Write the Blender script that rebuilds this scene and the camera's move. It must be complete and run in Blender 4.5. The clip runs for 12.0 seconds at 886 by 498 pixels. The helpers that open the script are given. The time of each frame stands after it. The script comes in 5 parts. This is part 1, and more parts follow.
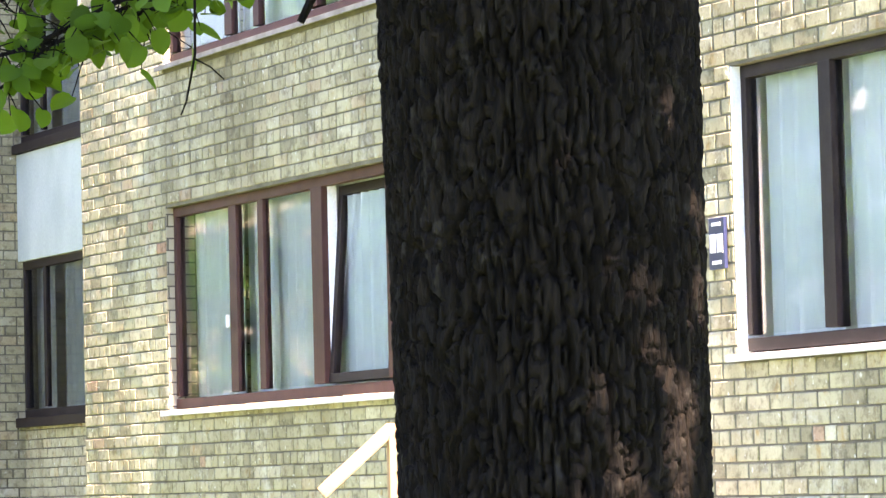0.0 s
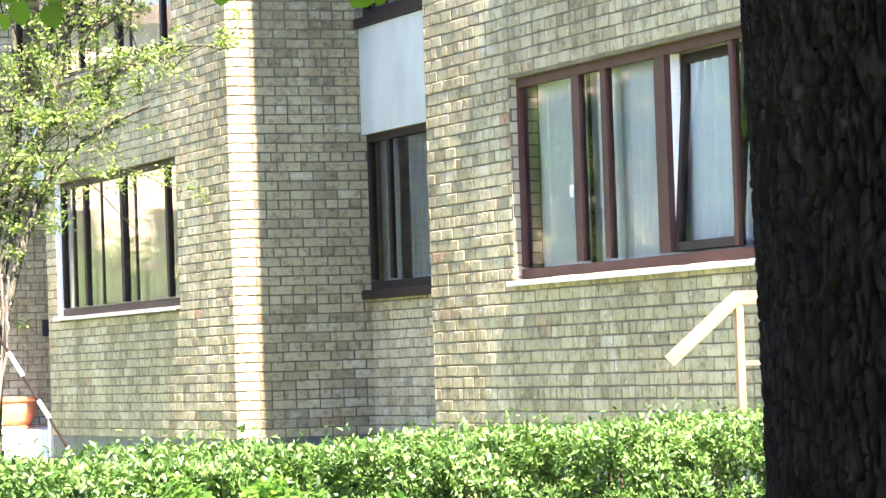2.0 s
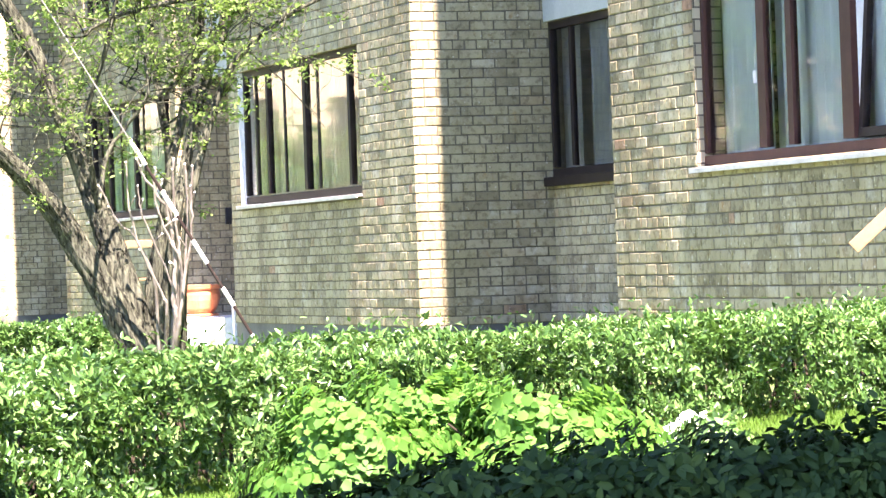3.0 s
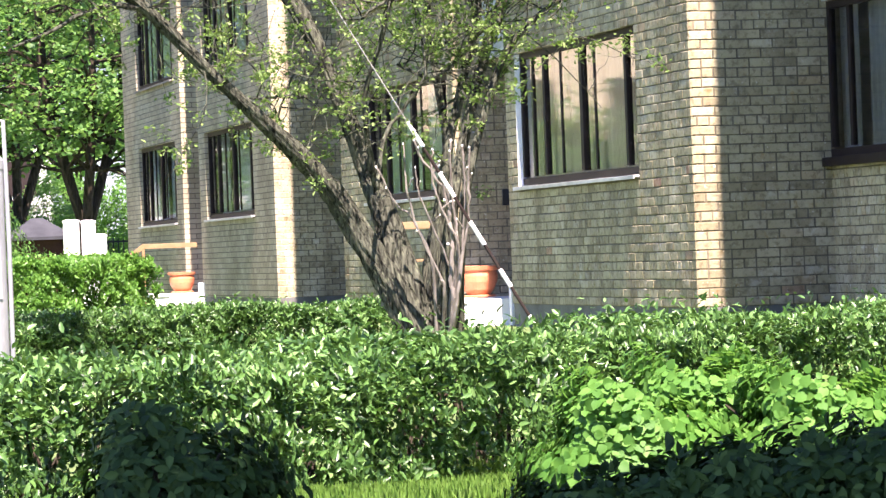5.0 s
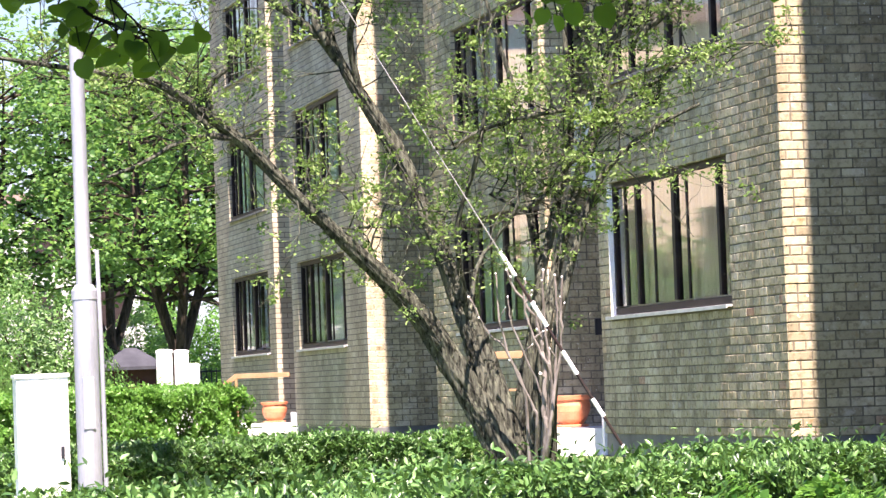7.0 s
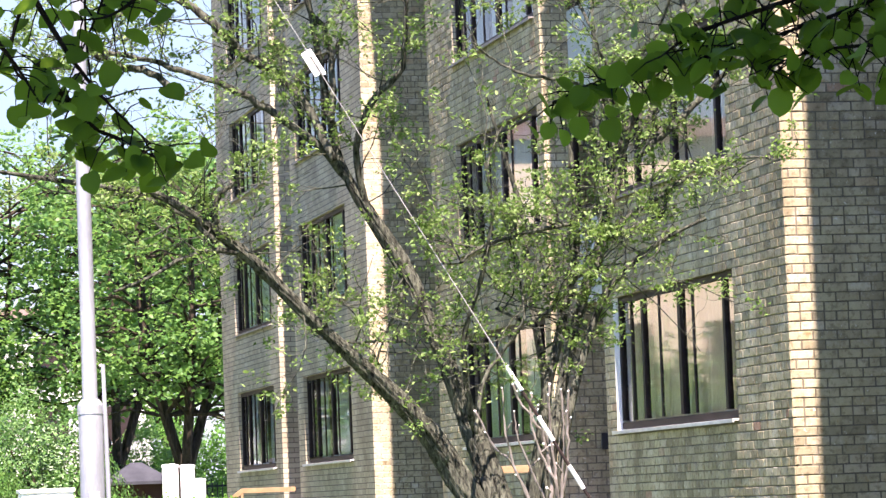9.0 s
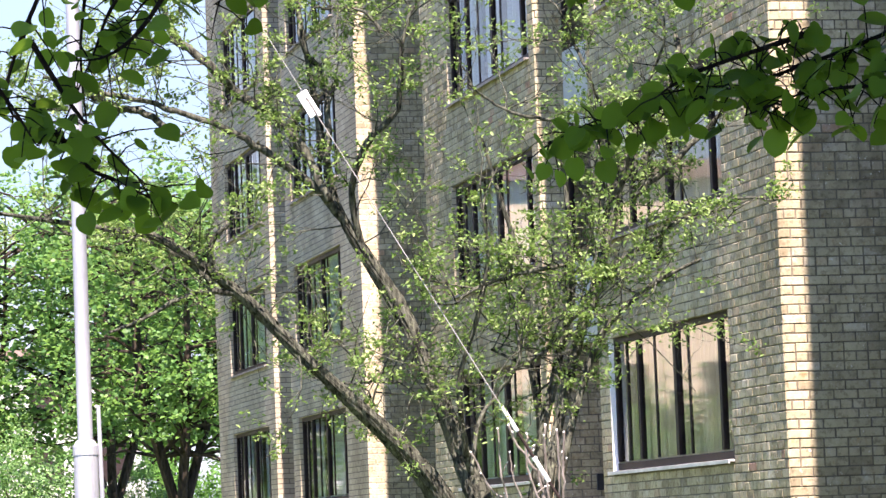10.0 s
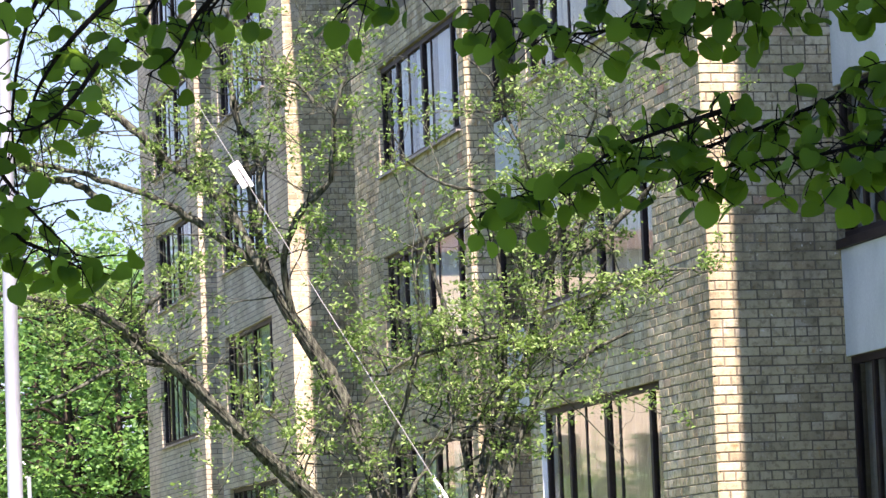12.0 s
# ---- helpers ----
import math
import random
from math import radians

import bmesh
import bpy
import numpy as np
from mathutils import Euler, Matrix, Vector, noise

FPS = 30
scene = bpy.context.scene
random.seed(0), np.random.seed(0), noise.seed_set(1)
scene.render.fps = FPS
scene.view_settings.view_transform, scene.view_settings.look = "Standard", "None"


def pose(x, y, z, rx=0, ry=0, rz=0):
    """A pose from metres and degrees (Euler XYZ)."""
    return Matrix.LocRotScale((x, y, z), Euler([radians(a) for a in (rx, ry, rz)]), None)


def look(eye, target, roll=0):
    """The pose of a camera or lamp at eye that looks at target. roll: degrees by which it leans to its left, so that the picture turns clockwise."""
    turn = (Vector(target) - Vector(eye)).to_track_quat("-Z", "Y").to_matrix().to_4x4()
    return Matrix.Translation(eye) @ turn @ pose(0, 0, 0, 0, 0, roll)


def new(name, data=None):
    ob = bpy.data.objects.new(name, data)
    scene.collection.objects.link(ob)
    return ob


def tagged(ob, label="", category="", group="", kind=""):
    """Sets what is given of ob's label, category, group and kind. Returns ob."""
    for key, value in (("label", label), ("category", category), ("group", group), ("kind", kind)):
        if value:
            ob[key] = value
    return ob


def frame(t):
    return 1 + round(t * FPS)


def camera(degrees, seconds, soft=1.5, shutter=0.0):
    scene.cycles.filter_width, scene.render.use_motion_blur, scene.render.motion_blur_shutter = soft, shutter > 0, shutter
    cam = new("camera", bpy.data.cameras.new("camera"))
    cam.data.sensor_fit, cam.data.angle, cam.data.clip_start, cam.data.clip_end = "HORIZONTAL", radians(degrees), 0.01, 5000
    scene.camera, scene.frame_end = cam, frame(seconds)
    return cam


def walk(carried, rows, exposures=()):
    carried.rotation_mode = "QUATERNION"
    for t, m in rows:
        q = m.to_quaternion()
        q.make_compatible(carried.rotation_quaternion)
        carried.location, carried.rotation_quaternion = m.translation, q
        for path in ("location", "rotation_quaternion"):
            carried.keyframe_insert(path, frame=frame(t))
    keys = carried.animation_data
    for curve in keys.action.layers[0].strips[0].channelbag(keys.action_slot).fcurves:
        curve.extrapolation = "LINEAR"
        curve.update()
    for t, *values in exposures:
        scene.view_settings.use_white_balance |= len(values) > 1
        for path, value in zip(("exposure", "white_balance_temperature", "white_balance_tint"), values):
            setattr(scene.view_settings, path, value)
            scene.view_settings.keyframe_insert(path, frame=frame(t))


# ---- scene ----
# ---------------------------------------------------------------- camera
cam = camera(14.18, 12.0, soft=1.45)
PATH = [  # seconds, place, yaw, pitch, lean
    (0.0, -10.873, -35.070, 0.562, -26.096, 3.837, 1.399),
    (0.5, -10.885, -35.066, 0.562, -24.926, 3.852, 1.514),
    (1.0, -10.896, -35.062, 0.562, -23.516, 3.708, 1.639),
    (1.5, -10.908, -35.058, 0.562, -22.127, 3.058, 1.765),
    (2.0, -10.919, -35.055, 0.562, -20.631, 1.895, 1.893),
    (2.5, -10.930, -35.051, 0.562, -19.235, 0.932, 2.005),
    (3.0, -10.930, -35.051, 0.562, -17.718, 0.180, 2.039),
    (3.5, -10.930, -35.051, 0.562, -16.353, -0.258, 2.042),
    (5.5, -10.930, -35.051, 0.562, -12.568, 0.328, 2.129),
    (6.0, -10.930, -35.051, 0.562, -12.100, 0.998, 2.137),
    (6.5, -10.930, -35.051, 0.562, -11.856, 1.587, 2.150),
    (7.0, -10.930, -35.051, 0.562, -11.771, 2.177, 2.150),
    (9.0, -10.930, -35.051, 0.562, -11.669, 4.019, 2.182),
    (9.5, -10.930, -35.051, 0.562, -11.668, 4.350, 2.197),
    (10.0, -10.930, -35.051, 0.562, -11.739, 4.672, 2.204),
    (10.5, -10.930, -35.051, 0.562, -11.920, 4.966, 2.225),
    (11.0, -10.930, -35.051, 0.562, -12.220, 5.291, 2.235),
    (11.5, -10.930, -35.051, 0.562, -12.520, 5.574, 2.236),
    (12.0, -10.930, -35.051, 0.562, -12.834, 5.774, 2.249),
]
EXPOSURES = [(0.0, 3.75, 6900, 36), (1.5, 3.68, 6800, 36), (2.5, 3.40, 6550, 36), (3.0, 3.25, 6450, 36), (3.7, 2.95, 6300, 36), (5.5, 2.39, 6250, 37), (12.0, 2.36, 6150, 39)]
walk(cam, [(t, pose(x, y, z, 90 + p, r, w)) for t, x, y, z, w, p, r in PATH], EXPOSURES)

# ---------------------------------------------------------------- light
SUN_ELEVATION = radians(57)
SUN_SIDE = 0.051          # the sun grazes the street front
to_sun = Vector((-SUN_SIDE, -0.998, 0)) * math.cos(SUN_ELEVATION) + Vector((0, 0, math.sin(SUN_ELEVATION)))
world = bpy.data.worlds.new("sky")
world.use_nodes = True
scene.world = world
wn = world.node_tree
sky = wn.nodes.new("ShaderNodeTexSky")
sky.sky_type = "NISHITA"
sky.sun_disc = False
sky.sun_elevation = SUN_ELEVATION
sky.sun_rotation = math.atan2(to_sun.x, to_sun.y)
sky.air_density, sky.dust_density, sky.ozone_density = 0.7, 0.0, 3.0
wn.nodes["Background"].inputs["Strength"].default_value = 0.088
wn.links.new(sky.outputs["Color"], wn.nodes["Background"].inputs["Color"])
sun_data = bpy.data.lights.new("sun", "SUN")
sun_data.energy, sun_data.angle, sun_data.color = 5.0, radians(0.53), (1.0, 0.925, 0.72)
sun = new("sun", sun_data)
sun.matrix_world = look(to_sun * 60, (0, 0, 0))

# ---------------------------------------------------------------- materials
def nodes_of(name):
    m = bpy.data.materials.new(name)
    m.use_nodes = True
    return m, m.node_tree, m.node_tree.nodes["Principled BSDF"]


def ramp(nt, fac, stops):
    r = nt.nodes.new("ShaderNodeValToRGB")
    while len(r.color_ramp.elements) < len(stops):
        r.color_ramp.elements.new(0.5)
    for e, (p, c) in zip(r.color_ramp.elements, stops):
        e.position, e.color = p, (*c, 1)
    nt.links.new(fac, r.inputs["Fac"])
    return r.outputs["Color"]


def noise_tex(nt, scale, detail=4.0, stretch=None, rough=0.6):
    tc = nt.nodes.new("ShaderNodeNewGeometry")
    n = nt.nodes.new("ShaderNodeTexNoise")
    n.inputs["Scale"].default_value, n.inputs["Detail"].default_value = scale, detail
    n.inputs["Roughness"].default_value = rough
    src = tc.outputs["Position"]
    if stretch:
        mp = nt.nodes.new("ShaderNodeMapping")
        mp.inputs["Scale"].default_value = stretch
        nt.links.new(src, mp.inputs["Vector"])
        src = mp.outputs["Vector"]
    nt.links.new(src, n.inputs["Vector"])
    return n.outputs["Fac"]


def mix(nt, fac, a, b, mode="MIX"):
    m = nt.nodes.new("ShaderNodeMix")
    m.data_type, m.blend_type = "RGBA", mode
    if isinstance(fac, float):
        m.inputs[0].default_value = fac
    else:
        nt.links.new(fac, m.inputs[0])
    for i, v in ((6, a), (7, b)):
        if isinstance(v, tuple):
            m.inputs[i].default_value = (*v, 1)
        else:
            nt.links.new(v, m.inputs[i])
    return m.outputs[2]


def bump(nt, bsdf, height, strength, dist=0.01):
    b = nt.nodes.new("ShaderNodeBump")
    b.inputs["Strength"].default_value, b.inputs["Distance"].default_value = strength, dist
    nt.links.new(height, b.inputs["Height"])
    nt.links.new(b.outputs["Normal"], bsdf.inputs["Normal"])


def plain(name, a, b, scale=6.0, rough=0.7, metal=0.0, stretch=None, relief=0.3, fine=60.0, spec=0.4):
    """Two colours in large stains, with a fine grain over them."""
    m, nt, p = nodes_of(name)
    big = ramp(nt, noise_tex(nt, scale, 5, stretch), [(0.35, a), (0.65, b)])
    grain = noise_tex(nt, fine, 3, stretch)
    col = mix(nt, 0.35, big, ramp(nt, grain, [(0.3, (0.55, 0.55, 0.55)), (0.7, (1, 1, 1))]), "MULTIPLY")
    nt.links.new(col, p.inputs["Base Color"])
    p.inputs["Roughness"].default_value, p.inputs["Metallic"].default_value = rough, metal
    p.inputs["Specular IOR Level"].default_value = spec
    bump(nt, p, grain, relief, 0.004)
    return m


def brick_material(name, per_object):
    """Pale yellow silicate brick; each one its own tint, with grime in streaks."""
    m, nt, p = nodes_of(name)
    if per_object:
        rnd = nt.nodes.new("ShaderNodeObjectInfo").outputs["Random"]
    else:
        rnd = nt.nodes.new("ShaderNodeNewGeometry").outputs["Random Per Island"]
    tint = ramp(nt, rnd, [(0.0, (0.285, 0.242, 0.152)), (0.22, (0.385, 0.339, 0.216)), (0.5, (0.45, 0.397, 0.254)),
                          (0.78, (0.43, 0.372, 0.235)), (0.92, (0.51, 0.452, 0.32)), (0.975, (0.46, 0.372, 0.23)), (0.993, (0.43, 0.325, 0.21)), (1.0, (0.43, 0.25, 0.165))])
    grime = ramp(nt, noise_tex(nt, 0.9, 6, (1, 1, 0.45), 0.65), [(0.36, (0.58, 0.56, 0.52)), (0.62, (1.0, 1.0, 1.0))])
    grain = noise_tex(nt, 55, 4)
    spots = ramp(nt, noise_tex(nt, 14, 5), [(0.35, (0.45, 0.43, 0.40)), (0.5, (1, 1, 1))])
    bloom = ramp(nt, noise_tex(nt, 2.6, 7, None, 0.75), [(0.55, (0, 0, 0)), (0.68, (0.55, 0.55, 0.55))])
    col = mix(nt, 0.9, mix(nt, bloom, tint, (0.60, 0.57, 0.50)), grime, "MULTIPLY")
    col = mix(nt, 0.7, col, spots, "MULTIPLY")
    runs = ramp(nt, noise_tex(nt, 2.3, 5, (1, 1, 0.16), 0.6), [(0.30, (0.56, 0.53, 0.50)), (0.50, (1, 1, 1))])
    col = mix(nt, 0.8, col, runs, "MULTIPLY")
    rust = ramp(nt, noise_tex(nt, 7.5, 4, (1, 1, 0.8), 0.6), [(0.60, (1, 1, 1)), (0.76, (0.85, 0.62, 0.34))])
    col = mix(nt, 0.85, col, rust, "MULTIPLY")
    lime = ramp(nt, noise_tex(nt, 19, 3, None, 0.5), [(0.66, (0, 0, 0)), (0.72, (0.7, 0.7, 0.7))])
    col = mix(nt, lime, col, (0.62, 0.58, 0.49))
    col = mix(nt, 0.4, col, ramp(nt, grain, [(0.3, (0.6, 0.6, 0.6)), (0.7, (1.0, 1.0, 1.0))]), "MULTIPLY")
    nt.links.new(col, p.inputs["Base Color"])
    p.inputs["Roughness"].default_value = 0.86
    p.inputs["Specular IOR Level"].default_value = 0.25
    bump(nt, p, grain, 0.5, 0.004)
    return m


def leaf_material(name, stops, through_col, gloss=0.45, amount=0.4, single=False, spec=0.4):
    m, nt, p = nodes_of(name)
    rnd = nt.nodes.new("ShaderNodeObjectInfo").outputs["Random"] if single else nt.nodes.new("ShaderNodeNewGeometry").outputs["Random Per Island"]
    col = ramp(nt, rnd, stops)
    nt.links.new(col, p.inputs["Base Color"])
    p.inputs["Roughness"].default_value = gloss
    p.inputs["Specular IOR Level"].default_value = spec
    tr = nt.nodes.new("ShaderNodeBsdfTranslucent")
    tr.inputs["Color"].default_value = (*through_col, 1)
    ms = nt.nodes.new("ShaderNodeMixShader")
    ms.inputs[0].default_value = amount
    out = nt.nodes["Material Output"]
    nt.links.new(p.outputs[0], ms.inputs[1])
    nt.links.new(tr.outputs[0], ms.inputs[2])
    nt.links.new(ms.outputs[0], out.inputs["Surface"])
    return m


def bark_material(name, dark, light, groove=26.0, relief=1.0, fleck=None):
    """Furrowed bark in long strips; fleck: the colour of lichen on the ridges."""
    m, nt, p = nodes_of(name)
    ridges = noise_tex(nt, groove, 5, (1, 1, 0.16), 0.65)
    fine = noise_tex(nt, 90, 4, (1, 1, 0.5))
    # dark is keyed to the bump's hollows, deepening the furrows by colour
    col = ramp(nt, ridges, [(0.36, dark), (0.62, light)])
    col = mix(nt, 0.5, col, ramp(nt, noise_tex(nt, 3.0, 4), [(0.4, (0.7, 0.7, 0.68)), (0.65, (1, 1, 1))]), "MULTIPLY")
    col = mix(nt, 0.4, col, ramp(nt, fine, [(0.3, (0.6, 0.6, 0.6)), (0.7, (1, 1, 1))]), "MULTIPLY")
    if fleck:
        spots = ramp(nt, noise_tex(nt, 34, 4, (1, 1, 0.55), 0.6), [(0.56, (0, 0, 0)), (0.66, (0.75, 0.75, 0.75))])
        zone = ramp(nt, noise_tex(nt, 4.5, 3, (1, 1, 0.5)), [(0.42, (0, 0, 0)), (0.6, (1, 1, 1))])
        col = mix(nt, mix(nt, 1.0, spots, zone, "MULTIPLY"), col, fleck)
    nt.links.new(col, p.inputs["Base Color"])
    p.inputs["Roughness"].default_value = 0.88
    p.inputs["Specular IOR Level"].default_value = 0.12
    bump(nt, p, ridges, relief, 0.02)
    return m


def glass_material(name):
    m, nt, p = nodes_of(name)
    p.inputs["Base Color"].default_value = (0.9, 0.95, 0.95, 1)
    p.inputs["Roughness"].default_value = 0.01
    gl = nt.nodes.new("ShaderNodeBsdfGlossy")
    gl.inputs["Roughness"].default_value = 0.03
    trn = nt.nodes.new("ShaderNodeBsdfTransparent")
    trn.inputs["Color"].default_value = (0.94, 0.96, 0.95, 1)
    fr = nt.nodes.new("ShaderNodeFresnel")
    fr.inputs["IOR"].default_value = 1.75
    ms = nt.nodes.new("ShaderNodeMixShader")
    nt.links.new(fr.outputs[0], ms.inputs[0])
    nt.links.new(trn.outputs[0], ms.inputs[1])
    nt.links.new(gl.outputs[0], ms.inputs[2])
    nt.links.new(ms.outputs[0], nt.nodes["Material Output"].inputs["Surface"])
    wob = noise_tex(nt, 2.2, 1)
    b = nt.nodes.new("ShaderNodeBump")
    b.inputs["Strength"].default_value, b.inputs["Distance"].default_value = 0.06, 0.006
    nt.links.new(wob, b.inputs["Height"])
    nt.links.new(b.outputs["Normal"], gl.inputs["Normal"])
    return m


def clear_material(name):
    m, nt, p = nodes_of(name)
    t = nt.nodes.new("ShaderNodeBsdfTransparent")
    nt.links.new(t.outputs[0], nt.nodes["Material Output"].inputs["Surface"])
    return m


CLEAR = clear_material("glass_edge")
BRICK = brick_material("brick", False)
BRICK_ONE = brick_material("brick_single", True)
MORTAR = plain("mortar", (0.095, 0.080, 0.054), (0.165, 0.142, 0.098), 3, 0.95)
CONCRETE = plain("concrete", (0.10, 0.10, 0.097), (0.16, 0.16, 0.153), 2.5, 0.9)
PANEL = plain("painted_panel", (0.36, 0.385, 0.365), (0.44, 0.465, 0.445), 2.2, 0.8, stretch=(1, 1, 0.5))
BROWN = plain("brown_frame", (0.055, 0.024, 0.02), (0.072, 0.032, 0.026), 5, 0.55, relief=0.05, spec=0.15)
DARK = plain("dark_frame", (0.02, 0.0135, 0.0125), (0.028, 0.02, 0.018), 5, 0.55, relief=0.05, spec=0.12)
WHITE = plain("white_paint", (0.72, 0.72, 0.70), (0.82, 0.82, 0.80), 3, 0.55, relief=0.1)
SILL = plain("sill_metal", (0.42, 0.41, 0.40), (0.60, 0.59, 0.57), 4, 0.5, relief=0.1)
# darker, browner sill colour used on the upper storeys
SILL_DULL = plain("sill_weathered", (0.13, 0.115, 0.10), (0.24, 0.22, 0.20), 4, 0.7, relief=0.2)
GLASS = glass_material("window_glass")
CURTAIN = plain("curtain_cloth", (0.66, 0.72, 0.72), (0.75, 0.80, 0.80), 1.2, 0.9, relief=0.05)
PANE_CLOTH = plain("grey_net", (0.22, 0.235, 0.23), (0.30, 0.315, 0.31), 1.2, 0.95, relief=0.05)
BLIND = plain("beige_blind", (0.74, 0.61, 0.42), (0.80, 0.68, 0.49), 1.2, 0.8, relief=0.05)
ROOM = plain("room_plaster", (0.20, 0.20, 0.19), (0.26, 0.26, 0.25), 1, 0.95)
RED_BRICK = plain("dark_render", (0.17, 0.11, 0.09), (0.24, 0.17, 0.14), 2, 0.9)
TERRACOTTA = plain("terracotta", (0.50, 0.17, 0.075), (0.60, 0.22, 0.10), 8, 0.6, relief=0.1)
RAILWOOD = plain("rail_paint", (0.25, 0.145, 0.07), (0.32, 0.195, 0.10), 5, 0.5, relief=0.1)
STEEL = plain("grey_steel", (0.24, 0.255, 0.28), (0.34, 0.355, 0.385), 3, 0.45, 0.3, stretch=(1, 1, 0.3), relief=0.1)
CABINET = plain("cabinet_paint", (0.72, 0.72, 0.70), (0.80, 0.80, 0.78), 2, 0.5, relief=0.08)
BLACK = plain("black_plastic", (0.015, 0.015, 0.018), (0.025, 0.025, 0.028), 5, 0.4, relief=0.05)
NAVY = plain("navy_enamel", (0.02, 0.025, 0.06), (0.03, 0.035, 0.08), 5, 0.3, relief=0.02)
# foreground trunk: crown shade is put into the bark colours, near black
LINDEN_BARK_SHADED = bark_material("linden_bark", (0.0006, 0.0004, 0.0003), (0.0115, 0.0080, 0.0050), 80, 1.0, (0.026, 0.023, 0.018))
TREE_BARK = bark_material("grey_bark", (0.0045, 0.0045, 0.0036), (0.104, 0.110, 0.082), 34, 1.0, (0.16, 0.178, 0.115))
FAR_BARK = bark_material("far_bark", (0.02, 0.016, 0.012), (0.07, 0.055, 0.04), 14, 0.6)
CUT_WOOD = plain("pale_stick", (0.085, 0.074, 0.062), (0.22, 0.20, 0.178), 14, 0.75, stretch=(1, 1, 0.3))
FAR_WALL = plain("far_render", (0.42, 0.41, 0.385), (0.52, 0.51, 0.485), 0.5, 0.9)
PEACH = plain("peach_render", (0.68, 0.57, 0.40), (0.76, 0.65, 0.46), 0.6, 0.9)
SLATE = plain("slate", (0.035, 0.037, 0.044), (0.055, 0.057, 0.066), 2, 0.85, spec=0.1)
ROD = plain("dull_rod", (0.20, 0.195, 0.19), (0.28, 0.275, 0.27), 4, 0.5)
SOIL = plain("soil", (0.06, 0.045, 0.03), (0.10, 0.075, 0.05), 6, 0.95)
HEDGE_LEAF = leaf_material("hedge_leaf", [(0.0, (0.009, 0.026, 0.007)), (0.4, (0.038, 0.098, 0.022)), (0.8, (0.086, 0.184, 0.044)), (1.0, (0.145, 0.25, 0.085))], (0.13, 0.29, 0.04), 0.38, 0.18, spec=0.36)
# front shrubs' leaf, its colour lowered to hold part of the tree shade
SHADED_LEAF = leaf_material("yew_leaf", [(0.0, (0.014, 0.034, 0.009)), (0.6, (0.027, 0.056, 0.015)), (1.0, (0.06, 0.105, 0.028))], (0.05, 0.10, 0.015), 0.6, 0.1, spec=0.12)
LIME_LEAF = leaf_material("lime_leaf", [(0.0, (0.045, 0.13, 0.02)), (0.6, (0.075, 0.19, 0.03)), (1.0, (0.11, 0.235, 0.045))], (0.16, 0.36, 0.05), 0.55, 0.36, spec=0.2)
FRESH_LEAF = leaf_material("fresh_hedge_leaf", [(0.0, (0.04, 0.11, 0.018)), (0.5, (0.08, 0.20, 0.03)), (1.0, (0.14, 0.28, 0.055))], (0.18, 0.40, 0.05), 0.4, 0.35)
LINDEN_LEAF = leaf_material("linden_leaf", [(0.0, (0.012, 0.030, 0.004)), (0.6, (0.034, 0.078, 0.009)), (1.0, (0.075, 0.14, 0.018))], (0.24, 0.42, 0.03), 0.5, 0.36, spec=0.06)
LINDEN_ONE = leaf_material("linden_leaf_single", [(0.0, (0.012, 0.030, 0.004)), (0.6, (0.034, 0.078, 0.009)), (1.0, (0.075, 0.14, 0.018))], (0.24, 0.42, 0.03), 0.5, 0.36, True, spec=0.06)
SPRING_LEAF = leaf_material("spring_leaf", [(0.0, (0.05, 0.095, 0.022)), (0.5, (0.10, 0.165, 0.04)), (1.0, (0.19, 0.255, 0.085))], (0.20, 0.34, 0.065), 0.5, 0.36, spec=0.25)
MAPLE_LEAF = leaf_material("maple_leaf", [(0.0, (0.030, 0.085, 0.020)), (0.6, (0.070, 0.165, 0.038)), (1.0, (0.14, 0.25, 0.07))], (0.22, 0.42, 0.085), 0.5, 0.42)
GRASS = leaf_material("grass_blade", [(0.0, (0.09, 0.19, 0.03)), (0.6, (0.14, 0.27, 0.045)), (1.0, (0.20, 0.33, 0.08))], (0.30, 0.48, 0.08), 0.6, 0.4, spec=0.2)
LAWN = plain("lawn_soil", (0.06, 0.10, 0.025), (0.11, 0.16, 0.04), 1.5, 0.95)


# ---------------------------------------------------------------- building blocks
def mesh_from(name, verts, faces, material, smooth=False):
    me = bpy.data.meshes.new(name)
    me.from_pydata([tuple(v) for v in verts], [], faces)
    me.materials.append(material)
    if smooth:
        me.polygons.foreach_set("use_smooth", [True] * len(me.polygons))
    me.update()
    return me


def part(name, bm, material, parent=None, label="", smooth=False):
    """Links a bmesh (or a mesh) as one object, under a thing or part."""
    if isinstance(bm, bmesh.types.BMesh):
        me = bpy.data.meshes.new(name)
        bm.to_mesh(me)
        bm.free()
        me.materials.append(material)
        if smooth:
            me.polygons.foreach_set("use_smooth", [True] * len(me.polygons))
    else:
        me = bm
    ob = new(name, me)
    if parent is not None:
        ob.parent = parent
        ob.matrix_parent_inverse = parent.matrix_basis.inverted()
    if label:
        ob["label"] = label
    return ob


def empty(name, place=(0, 0, 0)):
    ob = new(name)
    ob.matrix_basis = Matrix.Translation(place)
    return ob


